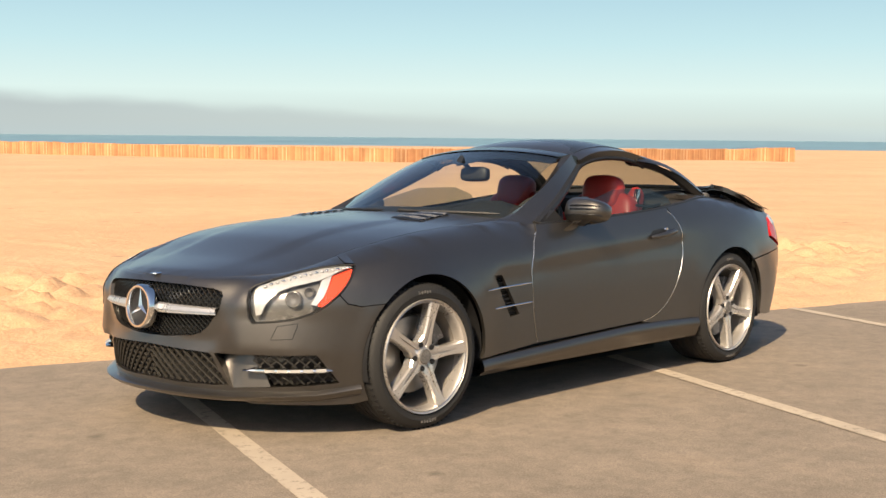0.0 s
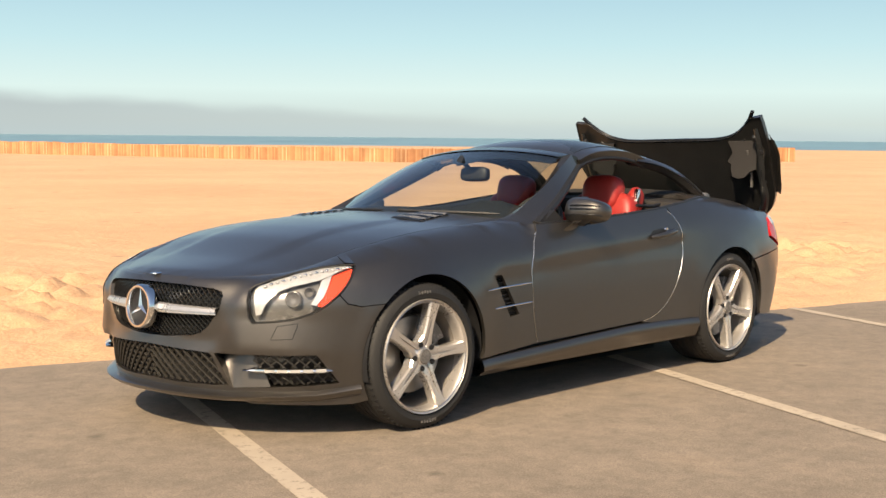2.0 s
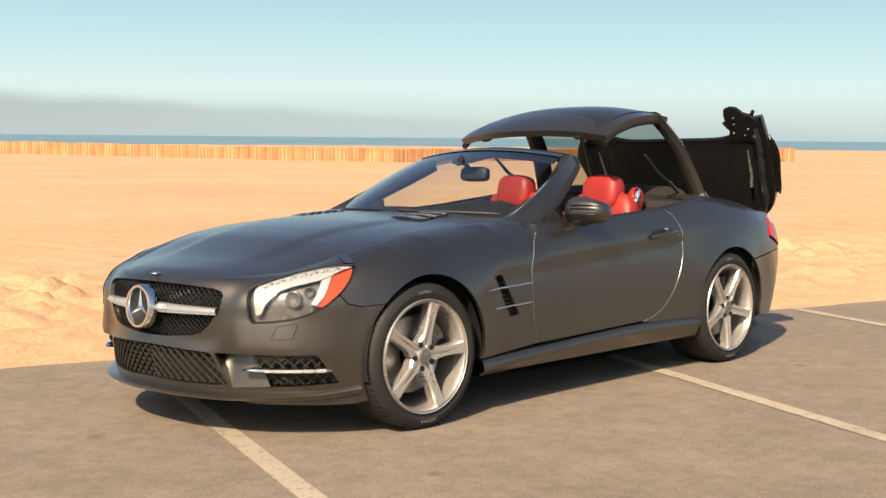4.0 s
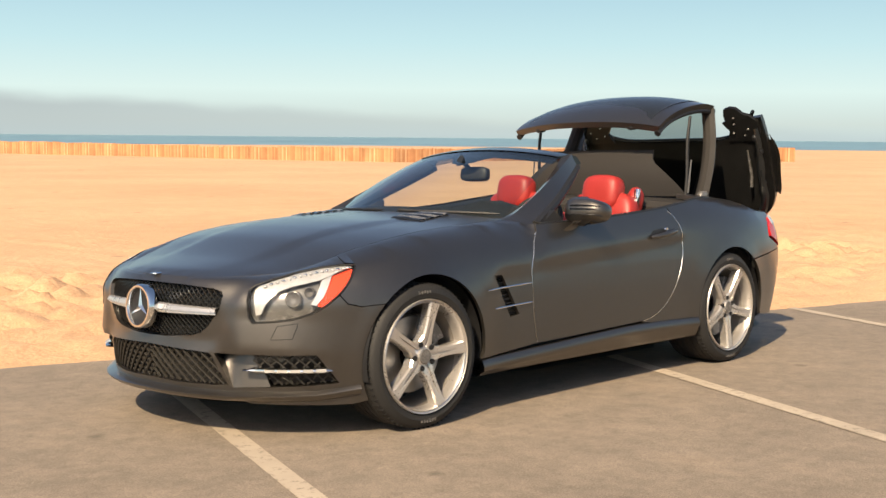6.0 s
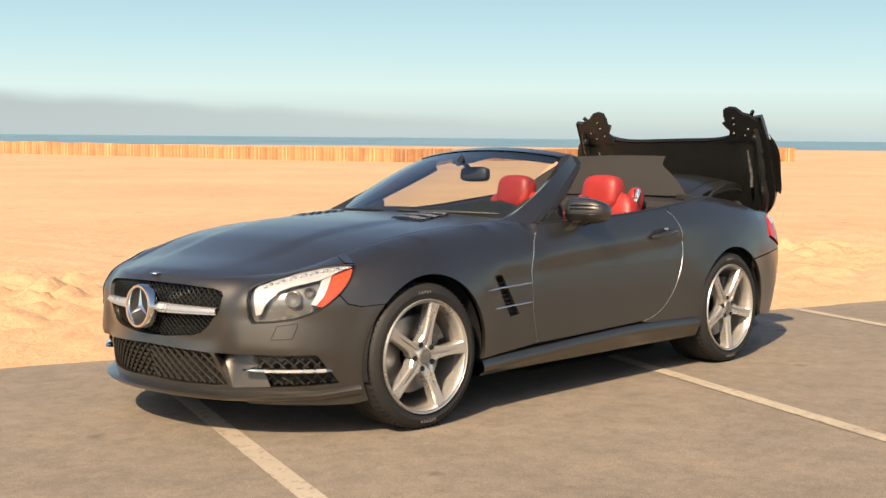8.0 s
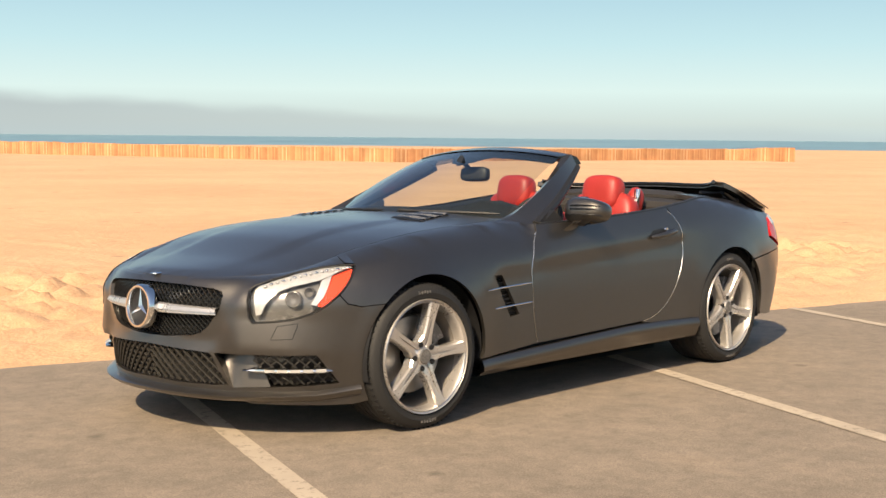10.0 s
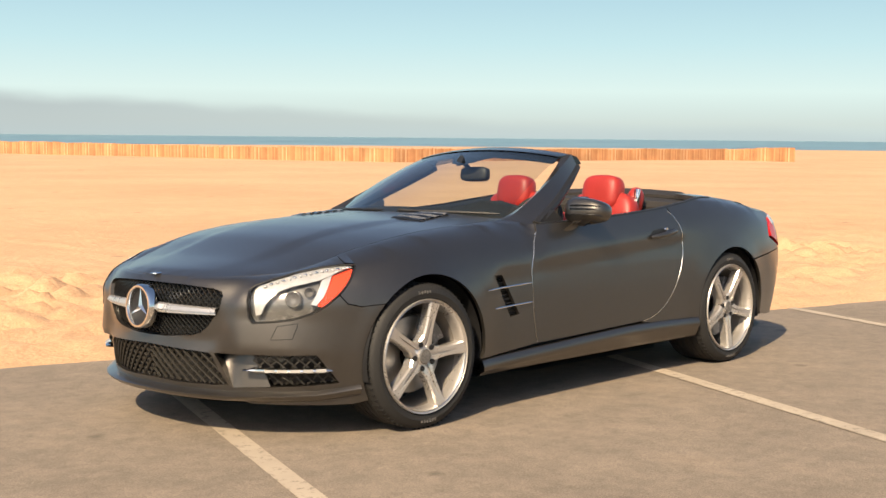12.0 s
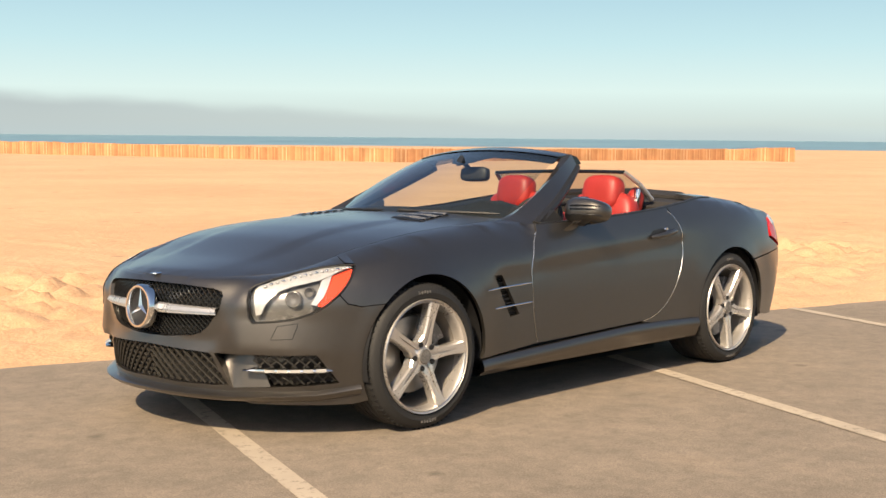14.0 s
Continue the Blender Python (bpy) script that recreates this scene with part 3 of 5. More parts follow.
def build_front(car):
    """Bumper skin, grilles, lamps, badge and splitter."""
    lamp = [(0.615, 0.515), (0.597, 0.540), (0.592, 0.604), (0.593, 0.648), (0.615, 0.668), (0.684, 0.692), (0.786, 0.717), (0.932, 0.739), (1.048, 0.749), (1.099, 0.746), (1.070, 0.713), (1.030, 0.668), (0.987, 0.630), (0.924, 0.583), (0.864, 0.552), (0.794, 0.531), (0.697, 0.519)]
    grille = [(0.0, 0.668), (0.226, 0.665), (0.407, 0.654), (0.454, 0.643), (0.466, 0.625), (0.450, 0.565), (0.387, 0.491), (0.341, 0.459), (0.284, 0.445), (0.118, 0.431), (0.0, 0.429)]
    low = [(0.0, 0.391), (0.162, 0.387), (0.388, 0.378), (0.408, 0.363), (0.438, 0.296), (0.474, 0.240), (0.404, 0.234), (0.209, 0.233), (0.0, 0.237)]
    intake = [(0.418, 0.378), (0.601, 0.380), (0.888, 0.377), (0.942, 0.309), (0.992, 0.249), (0.837, 0.240), (0.667, 0.234), (0.496, 0.228), (0.459, 0.304)]
    inlet = [(0.594, 0.377), (0.888, 0.375), (0.942, 0.309), (0.989, 0.252), (0.837, 0.242), (0.676, 0.239), (0.658, 0.279), (0.620, 0.323)]
    scoop = [(0.418, 0.378), (0.594, 0.378), (0.620, 0.323), (0.658, 0.279), (0.676, 0.236), (0.496, 0.228), (0.459, 0.304)]
    # bumper skin in one piece, notched for the lamps
    half = [(u, float(rim(u)) - 0.001) for u in np.linspace(0.0, 1.05, 22)] + [(1.05, 0.7535), (0.932, 0.7430), (0.786, 0.7210), (0.684, 0.6960), (0.612, 0.672), (0.588, 0.651), (0.587, 0.604), (0.592, 0.538), (0.612, 0.510), (0.697, 0.514), (0.796, 0.526), (0.867, 0.547), (0.928, 0.578), (0.991, 0.625), (1.022, 0.588), (1.085, 0.573)]
    half += [(at_x(a), b) for a, b in arc(0, 0.325, 0.368, 136.3, 206, 12)] + [(1.06, 0.152), (0.58, 0.158), (0.50, 0.185)]
    whole = half + [(-u, z) for u, z in half[::-1] if u > 0]
    both_ways = lambda loop: loop + [(-u, z) for u, z in loop[::-1] if u > 0]
    vs, fs = cdt(whole, 0.024, [both_ways(grille), both_ways(low), intake, [(-u, z) for u, z in intake]])
    bm = bmesh.new()
    shell(bm, vs, fs, lambda u, z, p: skin(abs(u), z, p, -1 if u >= 0 else 1), 0.05)
    part("front_bumper", bm, PAINT, car)
    for side in (-1, 1):
        build_lamp(car, side, lamp)
        # lower mesh grille and side intakes: dark backs and bars
        for name, shape, n in (("lower_grille", low, 15), ("side_intake", inlet, 9)):
            back = side_panel(name, shape, car, side, BLACK, 0.06, 0.0, proud=-0.055, by_x=False, label="black diamond mesh in the bumper")
            bm = bmesh.new()
            mesh_bars(bm, shape, side, 0.050 if n == 15 else 0.052, 0.0058 if n == 15 else 0.0045)
            tagged(part("mesh", bm, GRILLEBAR, back), kind="stuff")
        # smooth scoop that leads into the intake
        vs, fs = cdt(scoop, 0.03)
        bm = bmesh.new()
        shell(bm, vs, fs, lambda u, z, p: skin(u, z, -0.004 - 0.068 * (z - 0.23) / 0.15 + p, side), 0.02)
        part("intake_scoop", bm, PAINT, car)
        bm = bmesh.new()
        for z0, z1, pr in ((0.302, 0.326, 0.012),):
            rows = []
            for i in range(25):
                u = 0.566 + (0.955 - 0.566) * i / 24
                k = min(1, i / 3, (24 - i) / 2 + 0.25)
                zc, hh = 0.311 - 0.004 * i / 24, 0.014 * max(0.35, k)
                rows.append([skin(u, zc + hh * math.sin(t), -0.012 + 0.028 * math.cos(t), side) for t in np.linspace(-1.9, 1.9, 9)])
            grid_skin(bm, rows)
        drl = part("daytime_lamp", bm, CHROME, car, "chrome strip with small white lamps")
        for i in range(5):
            bm = bmesh.new()
            u = 0.665 + 0.055 * i
            side_strip = [(u, 0.304), (u + 0.042, 0.304), (u + 0.042, 0.317), (u, 0.317)]
            vs, fs = cdt(side_strip, 0.02)
            shell(bm, vs, fs, lambda a, b, p: skin(a, b, 0.0185 + p, side), 0.006)
            part("diode", bm, LAMPWHITE, drl)
        # splitter lip
        bm = bmesh.new()
        rows = []
        for u in np.linspace(0.0, 1.085, 50):
            k = 0.050 - 0.030 * max(0.0, (u - 0.6) / 0.5)
            zr = float(np.interp(u, [0, 0.485, 0.678, 0.888, 1.09], [0.198, 0.196, 0.199, 0.203, 0.222]))
            rows.append([skin(u, z, d, side) for z, d in ((zr + 0.016, 0.0), (zr + 0.007, k * 0.75), (zr, k), (zr - 0.008, k * 0.97), (zr - 0.022, k * 0.6), (zr - 0.030, 0.0), (zr - 0.032, -0.10))])
        grid_skin(bm, rows)
        part("front_lip", bm, PAINT, car)
        # washer flap seam and parking sensors
        frame_ = [(0.723, 0.502), (0.812, 0.513), (0.787, 0.448), (0.694, 0.445)]
        bm = bmesh.new()
        pts = []
        for a, b in zip(frame_, frame_[1:] + frame_[:1]):
            pts += [skin(a[0] + (b[0] - a[0]) * i / 5, a[1] + (b[1] - a[1]) * i / 5, 0.0005, side) for i in range(5)]
        sweep(bm, pts, 0.0016, 5, closed=True)
        part("washer_flap_seam", bm, BLACK, car)
    # upper grille
    g = empty("grille", car)
    bm = bmesh.new()
    for side in (-1, 1):
        vs, fs = cdt(grille, 0.06)
        shell(bm, vs, fs, lambda u, z, p: skin(u, z, -0.06 + p, side), 0.0)
    part("grille_back", bm, BLACK, g)
    for side in (-1, 1):
        bm = bmesh.new()
        mesh_bars(bm, grille, side, 0.030)
        part("grille_mesh", bm, GLOSSBLACK, g, "black mesh grille")
        # chrome blade
        bm = bmesh.new()
        rows = []
        for i in range(20):
            u = 0.05 + 0.386 * i / 19
            h2 = 0.023 - 0.008 * i / 19
            zc = 0.557 - 0.002 * i / 19
            rows.append([skin(u, zc + a * h2, d, side) for a, d in ((1, -0.02), (1, 0.004), (0.75, 0.012), (-0.15, 0.018), (-0.25, 0.010), (-0.8, 0.012), (-1, 0.004), (-1, -0.02))])
        grid_skin(bm, rows)
        part("blade", bm, SILVER, g, "silver cross blade with a groove", 25)
    # round badge: ring, dark disc, three arms
    m = Matrix.Translation((-0.888, 0, 0.557)) @ pose(0, 0, 0, 0, 0, -90) @ pose(0, 0, 0, -4)
    bm = bmesh.new()
    lathe(bm, [(0.098, 0.012), (0.098, -0.022), (0.093, -0.030), (0.084, -0.030), (0.080, -0.022), (0.079, -0.012)], 56)
    bm.transform(m)
    ring = part("badge_ring", bm, CHROME, g, "chrome badge ring")
    bm = bmesh.new()
    lathe(bm, [(0.0005, -0.010), (0.08, -0.010)], 48)
    bm.transform(m)
    part("badge_disc", bm, BLACK, g)
    for k in range(3):
        bm = bmesh.new()
        a = [bm.verts.new(v) for v in ((-0.0115, -0.011, 0.004), (0, -0.024, 0.0), (0.0115, -0.011, 0.004), (0, -0.016, 0.081))]
        bm.faces.new((a[0], a[1], a[3])), bm.faces.new((a[1], a[2], a[3])), bm.faces.new((a[0], a[2], a[3])), bm.faces.new((a[0], a[1], a[2]))
        bm.transform(m @ Matrix.Rotation(radians(120 * k), 4, "Y"))
        part("badge_arm", bm, CHROME, g, smooth=0)
    # small flat badge on the bonnet's nose
    bm = bmesh.new()
    lathe(bm, [(0.0005, -0.003), (0.022, -0.003), (0.025, -0.001), (0.026, 0.002)], 28)
    bm.transform(Matrix.Translation((-0.815, 0, top(-0.815, 0) + 0.003)) @ pose(0, 0, 0, -90) @ pose(0, 0, 0, 0, 0, 0))
    part("bonnet_badge", bm, CHROME, car)


def inside_of(loop, u, z):
    c = False
    for (x0, y0), (x1, y1) in zip(loop, loop[1:] + loop[:1]):
        if (y0 > z) != (y1 > z) and u < (x1 - x0) * (z - y0) / (y1 - y0) + x0:
            c = not c
    return c


def mesh_bars(bm, loop, side, pitch, thick=0.0036):
    """Crossing slanted bars inside a loop of the body's skin."""
    us = [p[0] for p in loop]
    zs = [p[1] for p in loop]
    for slant in (-1, 1):
        c = min(us) - 1.0
        while c < max(us) + 1.0:
            run = []
            for z in np.arange(min(zs), max(zs), 0.006):
                u = c + slant * 1.15 * (z - min(zs))
                if inside_of(loop, u, z) and u > 0.0:
                    run.append(skin(u, z, -0.022 - 0.004 * slant, side))
                elif len(run) > 2:
                    sweep(bm, run[::2] + [run[-1]], thick, 5)
                    run = []
                else:
                    run = []
            if len(run) > 2:
                sweep(bm, run[::2] + [run[-1]], thick, 5)
            c += pitch


def build_lamp(car, side, lamp):
    h = empty("headlamp", car)
    h["label"] = "clear headlamp with a silver brow and orange indicator"
    side_panel("housing", lamp, h, side, LAMPGREY, 0.03, 0.0, proud=-0.045, by_x=False)
    # silver brow along the top, folding down at the inner end
    brow = [(0.626, 0.545), (0.618, 0.605), (0.616, 0.650), (0.631, 0.668), (0.692, 0.686), (0.794, 0.711), (0.930, 0.733), (1.044, 0.742), (1.086, 0.739), (1.006, 0.721), (0.947, 0.700), (0.894, 0.685), (0.793, 0.667), (0.726, 0.647), (0.685, 0.615), (0.662, 0.579), (0.651, 0.550)]
    for i in range(16):
        t = i / 15
        u0 = 0.66 + 0.40 * t
        bm = bmesh.new()
        zc = float(np.interp(u0, [0.66, 0.692, 0.794, 0.93, 1.06], [0.670, 0.680, 0.705, 0.728, 0.740]))
        cushion(bm, *skin(u0, zc - 0.004, -0.008, side), 0.009, 0.009, 0.006, 2.4, None, 10, 6)
        part("diode", bm, CHROME if i % 2 else LAMPWHITE, h)
    side_panel("brow", brow, h, side, LAMPWHITE, 0.025, 0.02, proud=-0.014, by_x=False, label="bright silver lamp strip")
    amb = [(0.976, 0.704), (1.080, 0.730), (1.054, 0.697), (1.022, 0.664), (0.979, 0.624), (0.917, 0.576), (0.895, 0.584), (0.925, 0.619), (0.951, 0.664)]
    side_panel("indicator", amb, h, side, AMBER, 0.025, 0.02, proud=-0.010, by_x=False, label="orange red indicator lens")
    wht = [(0.972, 0.706), (0.948, 0.664), (0.922, 0.619), (0.890, 0.585), (0.866, 0.590), (0.890, 0.626), (0.911, 0.665), (0.922, 0.690)]
    side_panel("reflector", wht, h, side, LAMPWHITE, 0.025, 0.02, proud=-0.016, by_x=False)
    for u, z, r in ((0.790, 0.612, 0.036), (0.862, 0.640, 0.022)):
        c = Vector(skin(u, z, -0.03, side))
        n = (Vector(skin(u, z, 0.0, side)) - c).normalized()
        bm = bmesh.new()
        lathe(bm, [(0.0005, 0.016), (r * 0.4, 0.012), (r * 0.75, 0.0), (r * 0.9, -0.008), (r, -0.006), (r * 1.04, 0.012)], 36)
        rot = Vector((0, -1, 0)).rotation_difference(Vector((-0.85, side * 0.5, 0)).normalized()).to_matrix().to_4x4()
        bm.transform(Matrix.Translation(c) @ rot)
        part("projector", bm, LAMPGREY, h)
    lens = side_panel("lens", lamp, h, side, LENS, 0.03, 0.0, proud=0.001, by_x=False)
    lens.visible_shadow = False
    bm = bmesh.new()
    pts = []
    for a, b in zip(lamp, lamp[1:] + lamp[:1]):
        pts += [skin(a[0] + (b[0] - a[0]) * i / 3, a[1] + (b[1] - a[1]) * i / 3, 0.001, side) for i in range(3)]
    sweep(bm, pts, 0.0035, 5, closed=True)
    part("seal", bm, BLACK, h)


def loft(bm, sections, closed=True, caps=True):
    """Skin through cross-sections of equal point counts."""
    vs = [[bm.verts.new(p) for p in sec] for sec in sections]
    n = len(vs[0])
    for a, b in zip(vs, vs[1:]):
        for i in range(n if closed else n - 1):
            j = (i + 1) % n
            bm.faces.new((a[i], a[j], b[j], b[i]))
    if caps and closed:
        bm.faces.new(vs[0]), bm.faces.new(vs[-1])


def blend(a, b, t, bow=(0, 0, 0)):
    k = 4 * t * (1 - t)
    return tuple(a[i] + (b[i] - a[i]) * t + bow[i] * k for i in range(3))


def flip(p, side):
    return (p[0], p[1] if side < 0 else -p[1], p[2])


# windscreen frame, driver's side: foot and head of glass edge, outer ridge, rear edge, inner edge
FOOT = ((0.835, -0.640, 0.913), (0.80, -0.705, 0.915), (0.875, -0.800, 0.868), (0.885, -0.74, 0.872))
HEAD = ((1.44, -0.530, 1.222), (1.50, -0.552, 1.236), (1.540, -0.556, 1.178), (1.52, -0.51, 1.172))


def screen_at(v, t):
    """Point of the windscreen: v from -1 to 1 across, t from its foot to its head."""
    k = 1 - v * v
    return blend((0.835 - 0.24 * k, 0.645 * v, 0.913 + 0.018 * k), (1.43 - 0.05 * k, 0.530 * v, 1.222 + 0.044 * k), t, (-0.012, 0, 0.018))


def cushion(bm, cx, cy, cz, sx, sy, sz, power=3.0, m=None, nu=24, nv=14):
    """A rounded cushion: superellipsoid of half sizes sx, sy, sz."""
    f = lambda c: math.copysign(abs(c) ** (2 / power), c)
    rows = []
    for j in range(nv + 1):
        v = -math.pi / 2 + math.pi * j / nv
        v = max(-1.55, min(1.55, v))
        rows.append([Vector((cx + sx * f(math.cos(v)) * f(math.cos(u)), cy + sy * f(math.cos(v)) * f(math.sin(u)), cz + sz * f(math.sin(v)))) for u in [math.tau * i / nu for i in range(nu)]])
    vs = [[bm.verts.new(m @ p if m is not None else p) for p in r] for r in rows]
    for a, b in zip(vs, vs[1:]):
        for i in range(nu):
            bm.faces.new((a[i], a[(i + 1) % nu], b[(i + 1) % nu], b[i]))
    bm.faces.new(vs[0]), bm.faces.new(vs[-1])


def build_seat(car, y):
    s = empty("seat", car)
    s["label"] = "red leather bucket seat with headrest"
    lean = pose(1.98, y, 0.42, 0, 14, 0)
    bm = bmesh.new()
    cushion(bm, 0, 0, 0.30, 0.075, 0.235, 0.31, 4.5, lean)
    part("backrest", bm, RED, s)
    for k in (-1, 1):
        bm = bmesh.new()
        cushion(bm, -0.05, k * 0.215, 0.23, 0.085, 0.055, 0.25, 3, lean)
        part("bolster", bm, RED, s)
    bm = bmesh.new()
    cushion(bm, 0, 0, 0, 0.07, 0.132, 0.108, 3.4, pose(2.085, y, 1.008, 0, 10, 0))
    part("headrest", bm, RED, s)
    bm = bmesh.new()
    cushion(bm, 1.72, y, 0.42, 0.27, 0.25, 0.09, 4)
    part("seat_cushion", bm, RED, s)
    # belt guide beside the shoulder: red loop with a chrome buckle
    k = -1 if y < 0 else 1
    bm = bmesh.new()
    cushion(bm, 0, 0, 0, 0.055, 0.045, 0.10, 2.6, pose(2.20, y + k * 0.145, 0.945, 0, 20, 0))
    part("belt_guide", bm, RED, s)
    bm = bmesh.new()
    box(bm, (-0.012, -0.016, -0.05), (0.012, 0.016, 0.05), 0.006, pose(2.165, y + k * 0.185, 0.985, 0, 14, 0))
    part("buckle", bm, CHROME, s, "chrome belt buckle")


def build_cabin(car):
    # windscreen frame
    fr = empty("windscreen_frame", car)
    for side in (-1, 1):
        bm = bmesh.new()
        secs = [[flip(q, side) for q in ((0.62, -0.62, 0.868), (0.66, -0.755, 0.85), (0.86, -0.830, 0.80), (0.86, -0.72, 0.80))], [flip(q, side) for q in ((0.72, -0.635, 0.897), (0.74, -0.735, 0.884), (0.868, -0.818, 0.845), (0.88, -0.73, 0.845))]]
        for i in range(15):
            t = i / 14
            secs.append([flip(blend(a, b, t, w), side) for a, b, w in zip(FOOT, HEAD, ((0.0, -0.018, -0.033), (0.0, -0.016, -0.008), (0.0, -0.006, -0.004), (0.02, -0.006, -0.01)))])
        loft(bm, secs)
        part("pillar", bm, PAINT, fr, smooth=50)
        bm = bmesh.new()
        pts = [flip(blend((0.905, -0.785, 0.868), (1.560, -0.545, 1.165), i / 14, (0.012, -0.008, -0.006)), side) for i in range(15)]
        sweep(bm, pts, [0.030 - 0.010 * i / 14 for i in range(15)], 8)
        part("door_seal", bm, BLACK, fr)
        # black corner piece at the foot, where the mirror sits
        bm = bmesh.new()
        tri = [(0.93, -0.795, 0.870), (1.10, -0.822, 0.884), (1.04, -0.80, 0.945)]
        loft(bm, [[flip(p, side) for p in tri], [flip((p[0], p[1] + 0.03, p[2]), side) for p in tri]])
        part("corner_trim", bm, BLACK, fr)
    bm = bmesh.new()
    secs = []
    for i in range(25):
        y = -0.545 + 1.09 * i / 24
        k = 1 - (y / 0.545) ** 2
        secs.append([(1.415 - 0.05 * k, y * 0.965, 1.222 + 0.044 * k), (1.49 - 0.03 * k, y, 1.236 + 0.046 * k), (1.56 + 0.02 * k, y, 1.222 + 0.052 * k), (1.598 + 0.02 * k, y, 1.182 + 0.055 * k), (1.55, y, 1.174 + 0.05 * k), (1.46 - 0.05 * k, y, 1.200 + 0.04 * k)])
    loft(bm, secs)
    part("header", bm, GLOSSBLACK, fr, "glossy dark windscreen header", 50)
    # glass
    bm = bmesh.new()
    rows = []
    for j in range(13):
        t = j / 12
        row = []
        for i in range(25):
            v = -1 + 2 * i / 24
            row.append(screen_at(v, t))
        rows.append(row)
    grid_skin(bm, rows)
    for side in (-1, 1):
        b2 = bmesh.new()
        rows = []
        for j in range(15):
            t = j / 14
            row = []
            for v in (0.80 + 0.05 * t, 0.9, 1.0):
                q = screen_at(v, t)
                row.append((q[0] + 0.005, side * q[1], q[2] - 0.005))
            rows.append(row)
        if side > 0:
            grid_skin(b2, rows)
            part("glass_border", b2, GLOSSBLACK, car)
        else:
            b2.free()
    gl = part("windscreen", bm, GLASS, car, "curved clear windscreen")
    gl.visible_shadow = False
    # shade band behind the top of the glass with the sensor housing
    bm = bmesh.new()
    rows = []
    for j in range(4):
        row = []
        for i in range(25):
            v = -1 + 2 * i / 24
            low = 0.86 - 0.13 * math.exp(-((v + 0.03) / 0.20) ** 4)
            p = screen_at(v, low + (1.0 - low) * j / 3)
            row.append((p[0] + 0.006, p[1], p[2] - 0.006))
        rows.append(row)
    grid_skin(bm, rows)
    part("shade_band", bm, GLOSSBLACK, car)
    rv = empty("rear_view_mirror", car)
    bm = bmesh.new()
    cushion(bm, 0, 0, 0, 0.030, 0.088, 0.041, 4.2, pose(1.27, -0.045, 1.128, 0, 8, 14))
    part("housing", bm, BLACK, rv)
    bm = bmesh.new()
    box(bm, (0.024, -0.075, -0.030), (0.0315, 0.075, 0.030), 0.004, pose(1.27, -0.045, 1.128, 0, 8, 14))
    part("mirror_glass", bm, CHROME, rv)
    bm = bmesh.new()
    sweep(bm, [(1.26, -0.02, 1.15), (1.22, -0.01, 1.19), (1.19, 0, 1.205)], [0.012, 0.014, 0.035], 10)
    part("arm", bm, BLACK, rv)
    # cowl and wipers
    bm = bmesh.new()
    rows = []
    for i in range(21):
        v = -1 + 2 * i / 20
        k = 1 - v * v
        xf = 0.82 - 0.245 * k
        rows.append([(xf - 0.03, 0.645 * v, float(top(min(xf - 0.03, 0.73), 0.60 * v)) - 0.012), (xf + 0.04, 0.645 * v, 0.903 + 0.012 * k), (xf + 0.12, 0.635 * v, 0.902 + 0.01 * k)])
    grid_skin(bm, rows)
    part("cowl", bm, BLACK, car)
    for y0, y1 in ((-0.10, -0.62), (0.50, 0.02)):
        bm = bmesh.new()
        pts = []
        for i in range(9):
            y = y0 + (y1 - y0) * i / 8
            k = 1 - (y / 0.66) ** 2
            pts.append((0.835 - 0.24 * k + 0.012, y, 0.926 + 0.018 * k))
        sweep(bm, pts, [0.013] + [0.008] * 7 + [0.004], 6)
        part("wiper", bm, BLACK, car)
    # dashboard, wheel, floor
    bm = bmesh.new()
    secs = []
    for i in range(13):
        v = -1 + 2 * i / 12
        hump = 0.045 * math.exp(-((v + 0.5) / 0.2) ** 2)
        secs.append([(0.80, 0.62 * v, 0.84), (0.90, 0.62 * v, 0.910), (1.02, 0.64 * v, 0.944 + hump), (1.16, 0.66 * v, 0.94 + hump), (1.22, 0.70 * v, 0.84), (1.16, 0.70 * v, 0.62), (0.75, 0.70 * v, 0.55)])
    loft(bm, secs)
    part("dashboard", bm, DARKLEATHER, car, "dark leather dashboard", 50)
    st = empty("steering_wheel", car)
    m = pose(1.42, -0.345, 0.835, 0, -62, 0)
    bm = bmesh.new()
    sweep(bm, [m @ Vector((0.185 * math.cos(a), 0.185 * math.sin(a), 0)) for a in [math.tau * i / 40 for i in range(40)]], 0.014, 8, closed=True)
    part("wheel_rim", bm, DARKLEATHER, st)
    bm = bmesh.new()
    cushion(bm, 0, 0, -0.03, 0.07, 0.075, 0.03, 3, m)
    part("airbag_cover", bm, DARKLEATHER, st)
    for a in (0, 180, 90):
        bm = bmesh.new()
        box(bm, (0.05, -0.018, -0.02), (0.18, 0.018, -0.006), 0.005, m @ pose(0, 0, 0, 0, 0, a + 90))
        part("spoke", bm, CHROME, st)
    for y in (-0.34, 0.34):
        build_seat(car, y)
    bm = bmesh.new()
    rows = []
    for x, z in ((0.75, 0.20), (1.6, 0.20), (2.25, 0.22), (2.40, 0.90), (2.52, 0.935)):
        rows.append([(x, y, z) for y in (-0.76, -0.3, 0.3, 0.76)])
    grid_skin(bm, rows)
    part("cabin_floor", bm, DARKLEATHER, car)
    bm = bmesh.new()
    box(bm, (1.2, -0.10, 0.22), (2.2, 0.10, 0.60), 0.03)
    part("centre_console", bm, DARKLEATHER, car)
    # ledge behind the seats
    bm = bmesh.new()
    secs = []
